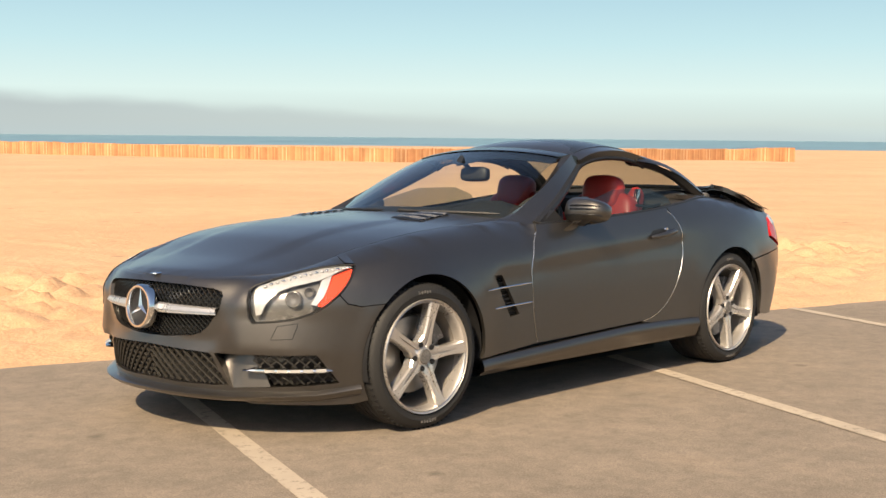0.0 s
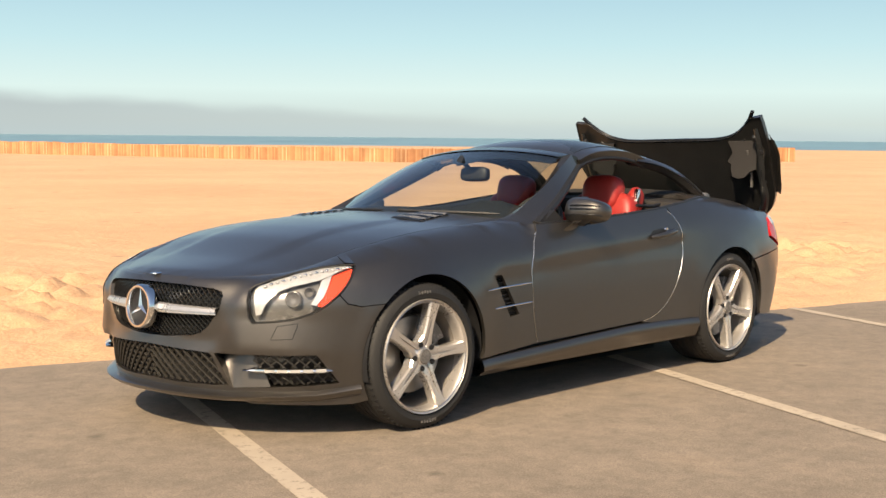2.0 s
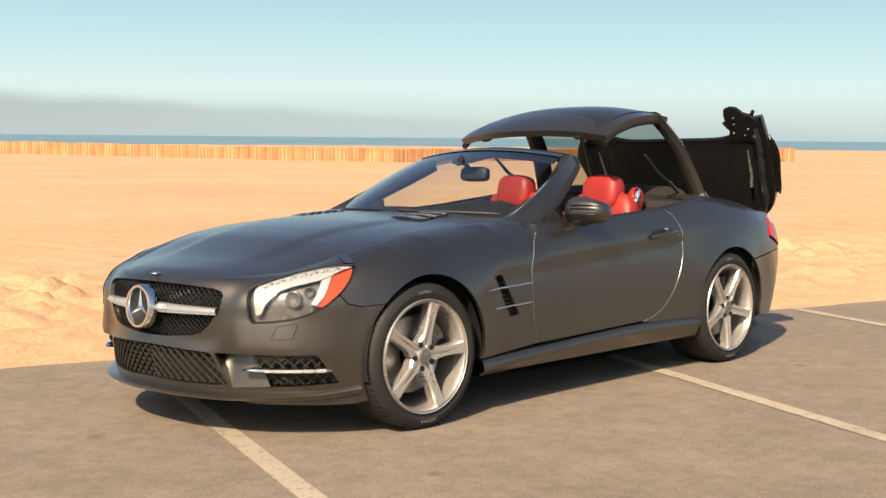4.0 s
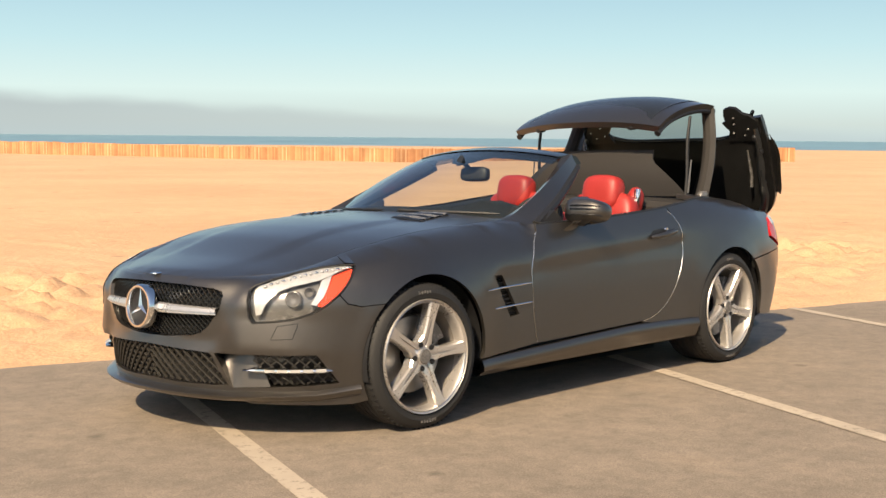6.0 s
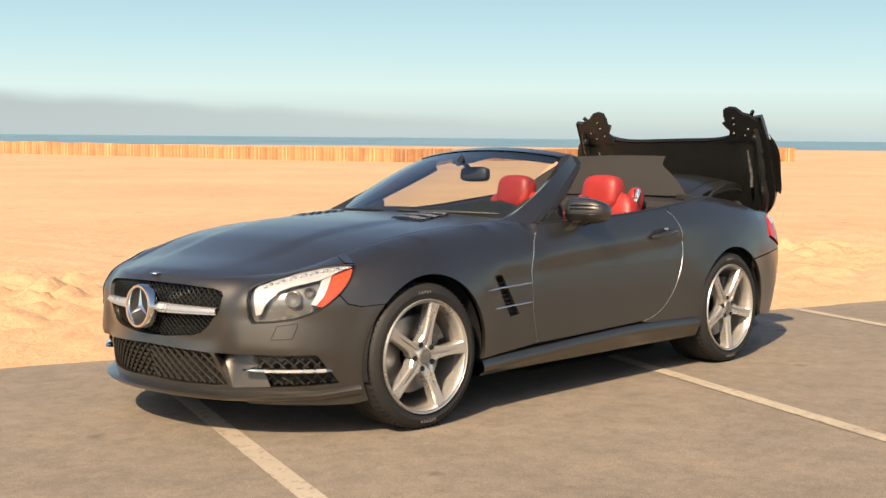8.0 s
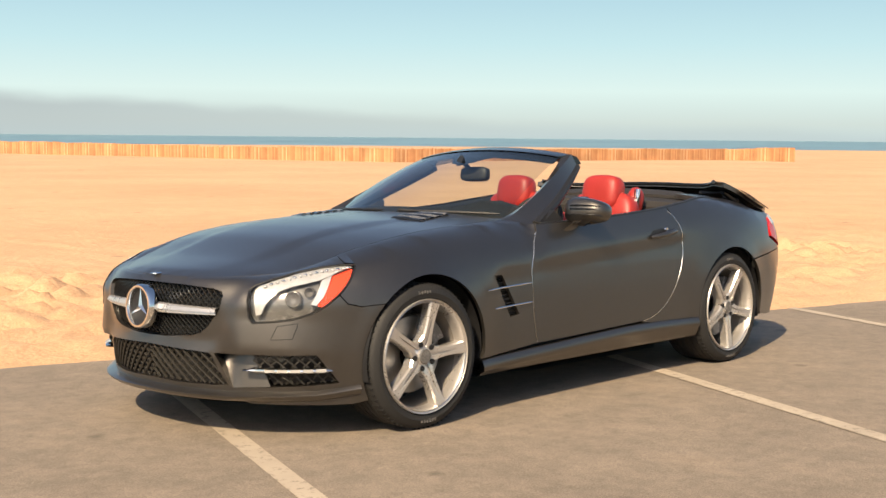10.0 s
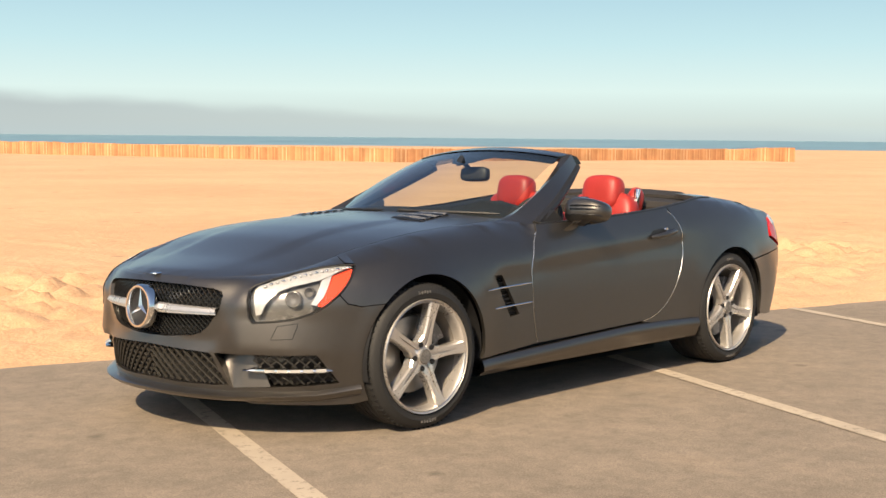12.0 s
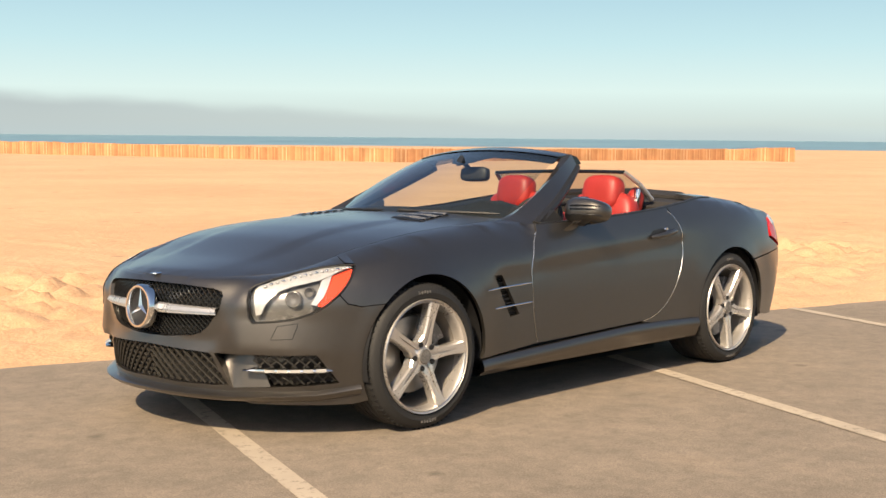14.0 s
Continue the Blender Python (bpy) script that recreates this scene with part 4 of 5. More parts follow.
    for i in range(15):
        v = -1 + 2 * i / 14
        w = 0.70 * v
        secs.append([(2.30, w, 0.80), (2.30, w, 0.925), (2.33, w, 0.950 + 0.02 * (1 - v * v)), (2.56, w, 0.960 + 0.03 * (1 - v * v)), (2.56, w, 0.80)])
    loft(bm, secs)
    part("rear_ledge", bm, GREYTRIM, car, "grey brown ledge behind the seats", 30)
    for side in (-1, 1):
        # belt strip and inner trim
        bm = bmesh.new()
        rows, strip = [], []
        for x in np.linspace(0.90, 2.56, 40):
            p = skin(at_x(x), float(rim(at_x(x))), 0, 1)
            w, z = p[1], p[2]
            rows.append([(p[0], side * (w - 0.022), z - 0.004), (p[0], side * (w - 0.05), z + 0.001), (p[0], side * (w - 0.10), z - 0.015), (p[0], side * (w - 0.115), z - 0.08), (p[0], side * (w - 0.10), z - 0.35)])
            strip.append([(p[0], side * (w + 0.002), z - 0.006), (p[0], side * (w - 0.002), z + 0.007), (p[0], side * (w - 0.018), z + 0.009), (p[0], side * (w - 0.022), z - 0.004)])
        grid_skin(bm, rows)
        part("inner_trim", bm, DARKLEATHER, car)
        bm = bmesh.new()
        loft(bm, strip)
        part("belt_moulding", bm, BLACK, car, "black belt moulding")
        # boot gutter: what shows round the open boot
        bm = bmesh.new()
        rows = []
        for x in np.linspace(2.52, 3.46, 24):
            p = skin(at_x(x), float(rim(at_x(x))), 0, 1)
            rows.append([(p[0], side * (p[1] + 0.0), p[2] - 0.002), (p[0], side * (p[1] - 0.05), p[2] - 0.022), (p[0], side * (p[1] - 0.07), p[2] - 0.09), (p[0], side * max(0.0, p[1] - 0.09), 0.45)])
        grid_skin(bm, rows)
        part("boot_gutter", bm, LINER, car)
        # outside mirror
        mi = empty("door_mirror", car)
        mi["label"] = "grey door mirror with a slotted indicator"
        bm = bmesh.new()
        m = pose(1.180, -0.915, 0.936, 0, 14, 8) if side < 0 else pose(1.30, 0.865, 0.935, 0, 0, -8)
        f = lambda c, e: math.copysign(abs(c) ** e, c)
        rows = []
        for j in range(13):
            v = max(-1.54, min(1.54, -math.pi / 2 + math.pi * j / 12))
            rows.append([m @ Vector((0.098 * f(math.cos(v), 0.7) * f(math.cos(u), 0.8) * (1.0 if math.cos(u) < 0 else 0.55), side * 0.125 * f(math.cos(v), 0.55) * f(math.sin(u), 0.7), 0.066 * f(math.sin(v), 0.8) * (1 - 0.18 * f(math.sin(u), 1)))) for u in [math.tau * i / 28 for i in range(29)]])
        grid_skin(bm, rows)
        bmesh.ops.remove_doubles(bm, verts=bm.verts, dist=0.0005)
        part("housing", bm, PAINT, mi)
        bm = bmesh.new()
        box(bm, (0.032, -0.080, -0.036), (0.039, 0.080, 0.036), 0.003, m)
        part("mirror_glass", bm, CHROME, mi)
        for dz in (0.012, -0.006):
            bm = bmesh.new()
            pts = [m @ Vector((-0.1005 * max(0.2, (1 - (abs(t) / 0.13) ** 3.2)) ** 0.8, side * t, dz)) for t in np.linspace(-0.06, 0.108, 14)]
            sweep(bm, pts, 0.0042, 6, caps=True)
            part("slot", bm, GLOSSBLACK, mi)
        bm = bmesh.new()
        sweep(bm, [m @ Vector((-0.004 - 0.094 * max(0.2, (1 - (abs(t) / 0.13) ** 3.2)) ** 0.8, side * t, -0.034)) for t in np.linspace(-0.105, 0.108, 16)], 0.0035, 6)
        part("lower_seam", bm, BLACK, mi)
        far_x, far_y = (0.0, 0.0) if side < 0 else (0.105, 0.05)
        bm = bmesh.new()
        loft(bm, [[(1.03 + far_x + dx, side * (0.845 - far_y + dy), 0.828 + dz) for dx, dy, dz in ((0, 0, -0.01), (0.05, 0, -0.012), (0.055, 0.01, 0.012), (0.0, 0.012, 0.012))],
                  [(1.07 + far_x + dx, side * (0.875 - far_y + dy), 0.865 + dz) for dx, dy, dz in ((0, 0, -0.01), (0.055, 0, -0.012), (0.06, 0.01, 0.012), (0.0, 0.012, 0.012))],
                  [(1.115 + far_x + dx, side * (0.885 - far_y + dy), 0.900 + dz) for dx, dy, dz in ((0, -0.02, 0), (0.07, -0.02, 0), (0.075, 0.06, 0.004), (0.0, 0.06, 0.004))]])
        part("stem", bm, PAINT, mi, smooth=60)
        # door handle and its cup
        dh = empty("door_handle", car)
        bm = bmesh.new()
        shape = [(at_x(1.765), 0.785), (at_x(1.80), 0.812), (at_x(1.87), 0.822), (at_x(1.93), 0.818), (at_x(1.95), 0.80), (at_x(1.90), 0.772), (at_x(1.83), 0.765)]
        vs, fs = cdt(shape, 0.025)
        shell(bm, vs, fs, lambda u, z, p: skin(u, z, 0.0015 + p, side), 0.002)
        part("cup", bm, BLACK, dh)
        bm = bmesh.new()
        sweep(bm, [skin(at_x(x), z, d, side) for x, z, d in ((1.765, 0.776, 0.006), (1.80, 0.781, 0.022), (1.87, 0.790, 0.030), (1.94, 0.799, 0.028), (1.985, 0.805, 0.020), (1.995, 0.806, 0.004))], [0.010, 0.014, 0.015, 0.015, 0.015, 0.010], 10)
        part("grip", bm, PAINT, dh)
        bm = bmesh.new()
        lathe(bm, [(0.0005, -0.012), (0.010, -0.012), (0.012, -0.002)], 16, (0, 0, 0))
        bm.transform(Matrix.Translation(skin(at_x(1.905), 0.816, 0.012, side)) @ pose(0, 0, 0, 0, 0, 0 if side < 0 else 180))
        part("lock", bm, CHROME, dh)
        # side vent behind the front wheel: black bed, two bright fins
        ve = empty("side_vent", car)
        vent_hole = [(0.452, 0.655), (0.52, 0.652), (0.64, 0.455), (0.57, 0.448)]
        side_panel("vent_bed", vent_hole, ve, side, BLACK, 0.04, 0.0, proud=-0.03)
        for i in range(9):
            z = 0.47 + 0.02 * i
            x = 0.60 - (z - 0.455) * 0.60
            bm = bmesh.new()
            sweep(bm, [skin(at_x(x - 0.03), z, -0.016, side), skin(at_x(x + 0.03), z + 0.004, -0.016, side)], 0.003, 5)
            part("rib", bm, GLOSSBLACK, ve)
        for z0, z1, x0 in ((0.589, 0.601, 0.385), (0.497, 0.507, 0.444)):
            bm = bmesh.new()
            pts = [skin(at_x(x0 + (0.738 - x0) * i / 8), z0 + (z1 - z0) * i / 8, 0.004, side) for i in range(9)]
            sweep(bm, pts, [0.002] + [0.0045] * 7 + [0.002], 6)
            part("fin", bm, CHROME, ve, "thin bright fin")
        # bright edges of the door gap: silver lines stand in for their sunlit glint
        bm = bmesh.new()
        sweep(bm, [skin(at_x(x), z, -0.0005, side) for x, z in [(1.995, 0.915)] + [(a + 0.003, b - 0.002) for a, b in DOOR_TAIL]], 0.0019, 5)
        part("gap_glint", bm, GLINTSILVER, car)
        bm = bmesh.new()
        sweep(bm, [skin(at_x(x), z, -0.0005, side) for x, z in [(0.842, 0.845), (0.804, 0.795), (0.770, 0.735), (0.750, 0.665), (0.7465, 0.55), (0.757, 0.42), (0.779, 0.302)]], [0.0022, 0.0022, 0.0022, 0.002, 0.0012, 0.0008, 0.0008], 5)
        part("gap_glint", bm, GLINTSILVER, car)
        # bonnet vents: every second louvre is paler, a reflection put into its colour
        bv = empty("bonnet_vent", car)
        for i in range(6):
            x = 0.315 + 0.046 * i
            bm = bmesh.new()
            rows = []
            for j in range(8):
                t = j / 7
                yy = side * (0.345 + 0.15 * t - 0.010 * i)
                xx = x + 0.05 * t
                rows.append([(xx, yy, top(xx, yy) + 0.001), (xx + 0.012, yy, top(xx + 0.012, yy) + 0.008), (xx + 0.034, yy, top(xx + 0.034, yy) + 0.009), (xx + 0.040, yy, top(xx + 0.04, yy) + 0.001)])
            grid_skin(bm, rows)
            part("louvre", bm, LAMPGREY if i % 2 else GLOSSBLACK, bv)
    # underside
    bm = bmesh.new()
    for z in (0.150, 0.21):
        rows = []
        for u in np.concatenate([np.linspace(0.04, 1.1, 16), np.linspace(1.95, 3.7, 6), np.linspace(4.4, U_END - 0.05, 10)]):
            q = skin(u, 0.2, -0.06, 1)
            w = min(abs(q[1]), 0.62) if 1.0 < u < 2.0 or 3.6 < u < 4.5 else abs(q[1])
            rows.append([(q[0], -w, z), (q[0], 0, z), (q[0], w, z)])
        grid_skin(bm, rows)
    part("underbody", bm, BLACK, car)
    bm = bmesh.new()
    box(bm, (0.45, -0.86, 0.19), (2.15, 0.86, 0.23), 0.02)
    part("floor_pan", bm, BLACK, car)
    bm = bmesh.new()
    rows = [[(x, y, z) for y in (-0.62, -0.2, 0.2, 0.62)] for x, z in ((2.40, 0.90), (2.44, 0.48), (3.42, 0.48), (3.46, 0.80))]
    grid_skin(bm, rows)
    part("boot_well", bm, LINER, car)
    # door glass, driver's side and passenger's
    for side in (-1, 1):
        bm = bmesh.new()
        shape = [(1.02, 0.0), (1.12, 0.10), (1.35, 0.21), (1.62, 0.27), (1.95, 0.27), (2.12, 0.22), (2.2, 0.12), (2.2, 0.0), (2.0, -0.32), (1.02, -0.32)]
        vs, fs = cdt(shape, 0.08)
        shell(bm, vs, fs, lambda x, z, p: (x - 1.6, side * (p - 0.22 * max(0.0, z) ** 1.2), z), 0.004)
        g = part("door_glass", bm, TINT, car, "tinted side window")
        g.visible_shadow = False
        GLASSES.append((g, side))


GLASSES = []
MOVERS = {}
# boot lid: hinge line
HX, HZ = 3.47, 0.86


def lid_front(y):
    """x of the lid's front edge: horns at the sides, drawn back in the middle."""
    return 2.915 - 0.19 * (abs(y) / 0.66) ** 5


def build_lid(car):
    side_y0 = lambda x: float(edge(x)[0]) - 0.003 - 0.020 * max(0.0, (2.90 - x) / 0.175) ** 1.5
    for side in (-1, 1):
        pts = [(x, side * (float(edge(x)[0]) - 0.003)) for x in np.linspace(2.47, 2.90, 12)] + [(x, side * (side_y0(x) + 0.003)) for x in np.linspace(2.90, 2.73, 6)] + [(2.70, side * 0.61), (2.47, side * 0.60)]
        top_panel("deck_corner", pts, car, PAINT, 0.04, 0.03)
    side_y = lambda x: float(edge(x)[0]) - 0.003 - 0.020 * max(0.0, (2.90 - x) / 0.175) ** 1.5
    xs = np.linspace(2.725, 3.44, 16)
    right = [(x, -side_y(x)) for x in xs]
    back = [(3.50, y) for y in (-0.42, -0.2, 0.2, 0.42)]
    left = [(x, side_y(x)) for x in xs[::-1]]
    front = [(lid_front(y), y) for y in np.linspace(0.645, -0.645, 20)]
    outline = right + back + left + front
    vs, fs = cdt(outline, 0.05)
    bm = bmesh.new()
    shell(bm, vs, fs, lambda x, y, p: (x - HX, y, top(x, y, p) - HZ), 0.03)
    lid = part("boot_lid", bm, PAINT, car, "matte grey boot lid with a black lining")
    MOVERS["lid"] = lid
    # its shoulders, which wrap over the car's flanks
    for side in (-1, 1):
        for name, drop, mat in (("lid_shoulder", 0.0, PAINT), ("shoulder_lining", -0.024, LINER)):
            lo = [(at_x(x), shut(x) + 0.003) for x in np.linspace(2.88, 3.33, 12)]
            hi = [(at_x(x), float(rim(at_x(x))) - 0.0005) for x in np.linspace(3.33, 2.88, 12)]
            v3, f3 = cdt(lo + hi, 0.04)
            bm = bmesh.new()
            shell(bm, v3, f3, lambda u, z, p: Vector(skin(u, z, p + drop, side)) - Vector((HX, 0, HZ)), 0.004 if drop == 0 else 0.0)
            part(name, bm, mat, lid)
    bm = bmesh.new()
    shell(bm, vs, fs, lambda x, y, p: ((x - 3.1) * 0.985 + 3.1 - HX, y * 0.995, top(x, y, p) - HZ - 0.022 - 0.018 * min(1, max(0, (0.62 - abs(y)) / 0.08))), 0.0)
    part("lining", bm, LINER, lid, "black moulded lining")
    # rim lip of the front edge
    bm = bmesh.new()
    pts = [(lid_front(y) - HX + 0.004, y, top(lid_front(y), y) - HZ - 0.012) for y in np.linspace(-0.68, 0.68, 31)]
    sweep(bm, pts, 0.013, 8)
    part("front_seal", bm, GLOSSBLACK, lid)
    bm = bmesh.new()
    pts = [(lid_front(y) - HX + 0.075, y, top(lid_front(y), y) - HZ - 0.040) for y in np.linspace(-0.58, 0.58, 31)]
    sweep(bm, pts, 0.010, 8)
    part("stiffening_rib", bm, BLACK, lid)
    for side in (-1, 1):
        # hinge levers and struts along each edge
        bm = bmesh.new()
        pts = [(x - HX, side * (side_y(x) - 0.055), top(x, 0.6) - HZ - 0.055 - 0.03 * math.sin((x - 2.75) * 4)) for x in np.linspace(2.80, 3.42, 12)]
        sweep(bm, pts, [0.014, 0.02, 0.024, 0.02, 0.028, 0.03, 0.022, 0.026, 0.03, 0.028, 0.03, 0.034], 8)
        part("hinge_lever", bm, GLOSSBLACK, lid)
        bm = bmesh.new()
        sweep(bm, [(2.95 - HX, side * 0.60, 0.03), (3.12 - HX, side * 0.59, 0.0), (3.20 - HX, side * 0.58, -0.03)], [0.006, 0.011, 0.011], 8)
        part("strut", bm, LAMPGREY, lid)
        for x in (2.86, 2.95, 3.06, 3.17, 3.28):
            bm = bmesh.new()
            cushion(bm, x - HX, side * (side_y(x) - 0.045 - 0.03 * ((x * 37) % 1)), top(x, 0.6) - HZ - 0.075, 0.026, 0.018, 0.02, 2.5)
            part("catch", bm, BLACK, lid)
        # spreading flap with a jagged outer edge
        bm = bmesh.new()
        shape = [(0.0, 0.0), (0.035, 0.085), (0.0, 0.130), (-0.012, 0.150), (0.02, 0.165), (0.015, 0.205), (0.028, 0.255), (0.075, 0.270), (0.13, 0.262), (0.18, 0.22), (0.235, 0.205), (0.29, 0.16), (0.30, 0.08), (0.26, 0.0)]
        vs2, fs2 = cdt(shape, 0.035)
        shell(bm, vs2, fs2, lambda a, b, p: (-b * 0.92, side * a * 0.86, 0.012 + p - 0.10 * a * a + 0.25 * (b - 0.1) ** 2), 0.0)
        for f in bm.faces:
            f.material_index = 1
        shell(bm, vs2, fs2, lambda a, b, p: (-b * 0.92, side * a * 0.86, -0.010 + p - 0.10 * a * a + 0.25 * (b - 0.1) ** 2), -0.0219)
        for a, b in ((0.10, 0.19), (0.09, 0.14), (0.2, 0.10), (0.07, 0.07), (0.16, 0.05)):
            old = set(bm.faces)
            cushion(bm, -b * 0.92, side * a * 0.86, -0.014, 0.007, 0.007, 0.010, 2)
            for f in set(bm.faces) - old:
                f.material_index = 2
        fl = part("flap", bm, [LINER, GREYTRIM, LAMPGREY], lid, "jagged cover flap, grey outside and black inside")
        MOVERS[("flap", side)] = fl


ROOF_LEN = 0.66


def roof_z(s, v):
    """Height over the front corner at s metres back, v from -1 to 1 across."""
    e = curve(s, [(0, 0.0), (0.08, 0.028), (0.18, 0.047), (0.32, 0.055), (0.46, 0.048), (0.58, 0.028), (0.70, -0.012)])
    return e + (0.048 + 0.022 * math.sin(math.pi * s / 0.7)) * (1 - abs(v) ** 2.4)


def roof_half(s):
    return 0.562 - 0.016 * (s / 0.7)


def build_roof(car):
    bm = bmesh.new()
    n = 29
    up, lo = [], []
    for i in range(16):
        s = ROOF_LEN * i / 15
        row, row2 = [], []
        for j in range(n):
            v = -1 + 2 * j / (n - 1)
            x = s - 0.03 * (1 - v * v) * (1 - i / 15) + 0.0
            row.append((x, roof_half(s) * v, roof_z(s, v)))
            row2.append((x + (0.006 if i == 0 else 0), roof_half(s) * v * 0.975, roof_z(s, v) - 0.036))
        up.append(row), lo.append(row2)
    a, b = grid_skin(bm, up), grid_skin(bm, lo)
    for r in (0, -1):
        for j in range(n - 1):
            bm.faces.new((a[r][j], a[r][j + 1], b[r][j + 1], b[r][j]))
    for j in (0, -1):
        for i in range(15):
            bm.faces.new((a[i][j], a[i + 1][j], b[i + 1][j], b[i][j]))
    roof = part("roof_panel", bm, PAINT, car, "dark grey folding roof panel")
    MOVERS["roof"] = roof
    bm = bmesh.new()
    rows = [[(s, roof_half(s) * v, roof_z(s, v) + 0.003) for v in np.linspace(-0.86, 0.86, 21)] for s in np.linspace(0.03, 0.63, 14)]
    grid_skin(bm, rows)
    part("glass_panel", bm, ROOFPAINT, roof, "glossy dark roof glass")
    bm = bmesh.new()
    rows = [[(s, roof_half(s) * v * 0.985, roof_z(s, v) - 0.042) for v in np.linspace(-0.95, 0.95, 21)] for s in np.linspace(0.015, 0.645, 14)]
    grid_skin(bm, rows)
    part("headlining", bm, DARKLEATHER, roof)
    for side in (-1, 1):
        bm = bmesh.new()
        pts = [(s, side * (roof_half(s) - 0.02), roof_z(s, 1.0) - 0.044) for s in np.linspace(0.0, 0.66, 15)]
        sweep(bm, pts, [0.020] + [0.013] * 14, 8)
        part("window_seal", bm, BLACK, roof)
        bm = bmesh.new()
        cushion(bm, 0.015, side * 0.36, -0.0, 0.03, 0.03, 0.018, 3)
        part("latch", bm, BLACK, roof)
    # rear frame: two pillars and the rear window, from its foot hinges
    fr = empty("rear_roof_frame", car)
    MOVERS["frame"] = fr
    for side in (-1, 1):
        out_, inn = [], []
        for i in range(13):
            t = i / 12
            x = -0.585 + 0.585 * t
            z = 0.240 * (1 - t) + 0.055 * math.sin(math.pi * t) - 0.005
            w = 0.548 + 0.125 * t
            hw = 0.036 + 0.03 * t
            out_.append([(x + 0.0, side * w, z), (x + 0.01, side * (w - 0.02), z + 0.024), (x + 0.03, side * (w - 0.085 - 0.03 * t), z + 0.045 - 0.01 * t)])
            inn.append([(x + 0.0, side * w, z - 0.006), (x - 0.012, side * (w - 0.030), z - 0.022), (x - 0.004, side * (w - 0.060), z - 0.026), (x + 0.0, side * (w - 0.088), z - 0.012), (x + 0.03, side * (w - 0.09 - 0.03 * t), z + 0.030 - 0.01 * t)])
        bm = bmesh.new()
        grid_skin(bm, out_)
        part("pillar_skin", bm, PAINT, fr, smooth=50)
        bm = bmesh.new()
        grid_skin(bm, inn)
        part("pillar_trim", bm, GREYTRIM, fr, "grey ribbed pillar trim", 20)
        bm = bmesh.new()
        cushion(bm, 0.0, side * 0.64, -0.01, 0.05, 0.025, 0.05, 3)
        part("hinge_bracket", bm, LAMPGREY, fr)
    bm = bmesh.new()
    rows = []
    for i in range(9):
        t = i / 8
        x = -0.555 + 0.53 * t
        z = 0.242 * (1 - t) + 0.05 * math.sin(math.pi * t) + 0.005
        rows.append([(x - 0.02 * (1 - v * v), v * (0.465 + 0.085 * t), z + 0.05 * (1 - abs(v) ** 2.2)) for v in np.linspace(-1, 1, 15)])
    grid_skin(bm, rows)
    rw = part("rear_window", bm, TINT, fr, "dark tinted rear window")
    rw.visible_shadow = False
    bm = bmesh.new()
    sweep(bm, [(-0.565 - 0.02 * (1 - v * v), v * 0.545, 0.236 + 0.045 * (1 - abs(v) ** 2.2)) for v in np.linspace(-1, 1, 15)], 0.016, 8)
    part("upper_rail", bm, BLACK, fr)
    for side in (-1, 1):
        bm = bmesh.new()
        sweep(bm, [(0, 0, 0), (-0.16, 0, 0.012), (-0.36, 0, 0.006), (-0.52, 0, 0.03)], [0.014, 0.011, 0.011, 0.009], 8)
        arm = part("roof_arm", bm, BLACK, car, "thin black roof link")
        MOVERS[("arm", side)] = arm
        bm = bmesh.new()
        sweep(bm, [(-0.05, side * 0.03, -0.02), (-0.25, side * 0.035, 0.0)], [0.006, 0.005], 6)
        part("gas_strut", bm, LAMPGREY, arm)
    # hinged cover behind the seats
    bm = bmesh.new()
    secs = []
    for i in range(11):
        t = i / 10
        w = 0.655 - 0.225 * min(1.0, t / 0.75) ** 1.3 - 0.02 * t
        secs.append([(0.285 * t, w * v, 0.026 * math.sin(math.pi * t * 0.9) + 0.018 * (1 - v * v)) for v in np.linspace(-1, 1, 17)])
    vs, _ = grid_skin(bm, secs), 0
    low = grid_skin(bm, [[(x, y * 0.985, z - 0.018) for x, y, z in r] for r in secs])
    for r in (0, -1):
        for j in range(16):
            bm.faces.new((vs[r][j], vs[r][j + 1], low[r][j + 1], low[r][j]))
    for j in (0, -1):
        for i in range(10):
            bm.faces.new((vs[i][j], vs[i + 1][j], low[i + 1][j], low[i][j]))
    MOVERS["cover"] = part("parcel_cover", bm, GREYTRIM, car, "grey brown hinged cover behind the seats", 60)
    # draught stop: frame, net
    dr = empty("draught_stop", car)
    MOVERS["draught"] = dr
    for side in (-1, 1):
        bm = bmesh.new()
        sweep(bm, [(0, side * 0.545, 0), (-0.14, side * 0.535, 0.006), (-0.275, side * 0.50, 0.0)], 0.014, 8)
        part("side_bar", bm, SILVER, dr, "bright metal side bar")
    bm = bmesh.new()
    sweep(bm, [(-0.275 - 0.012 * (1 - (y / 0.5) ** 2), y, 0.0) for y in np.linspace(-0.50, 0.50, 17)], 0.011, 8)
    part("top_bar", bm, GLOSSBLACK, dr)
    bm = bmesh.new()
    grid_skin(bm, [[(-0.27 * t, y * (1 - 0.07 * t), -0.001) for y in np.linspace(-0.53, 0.53, 12)] for t in np.linspace(0, 1, 6)])
    nt = part("net", bm, NET, dr, "fine dark net")


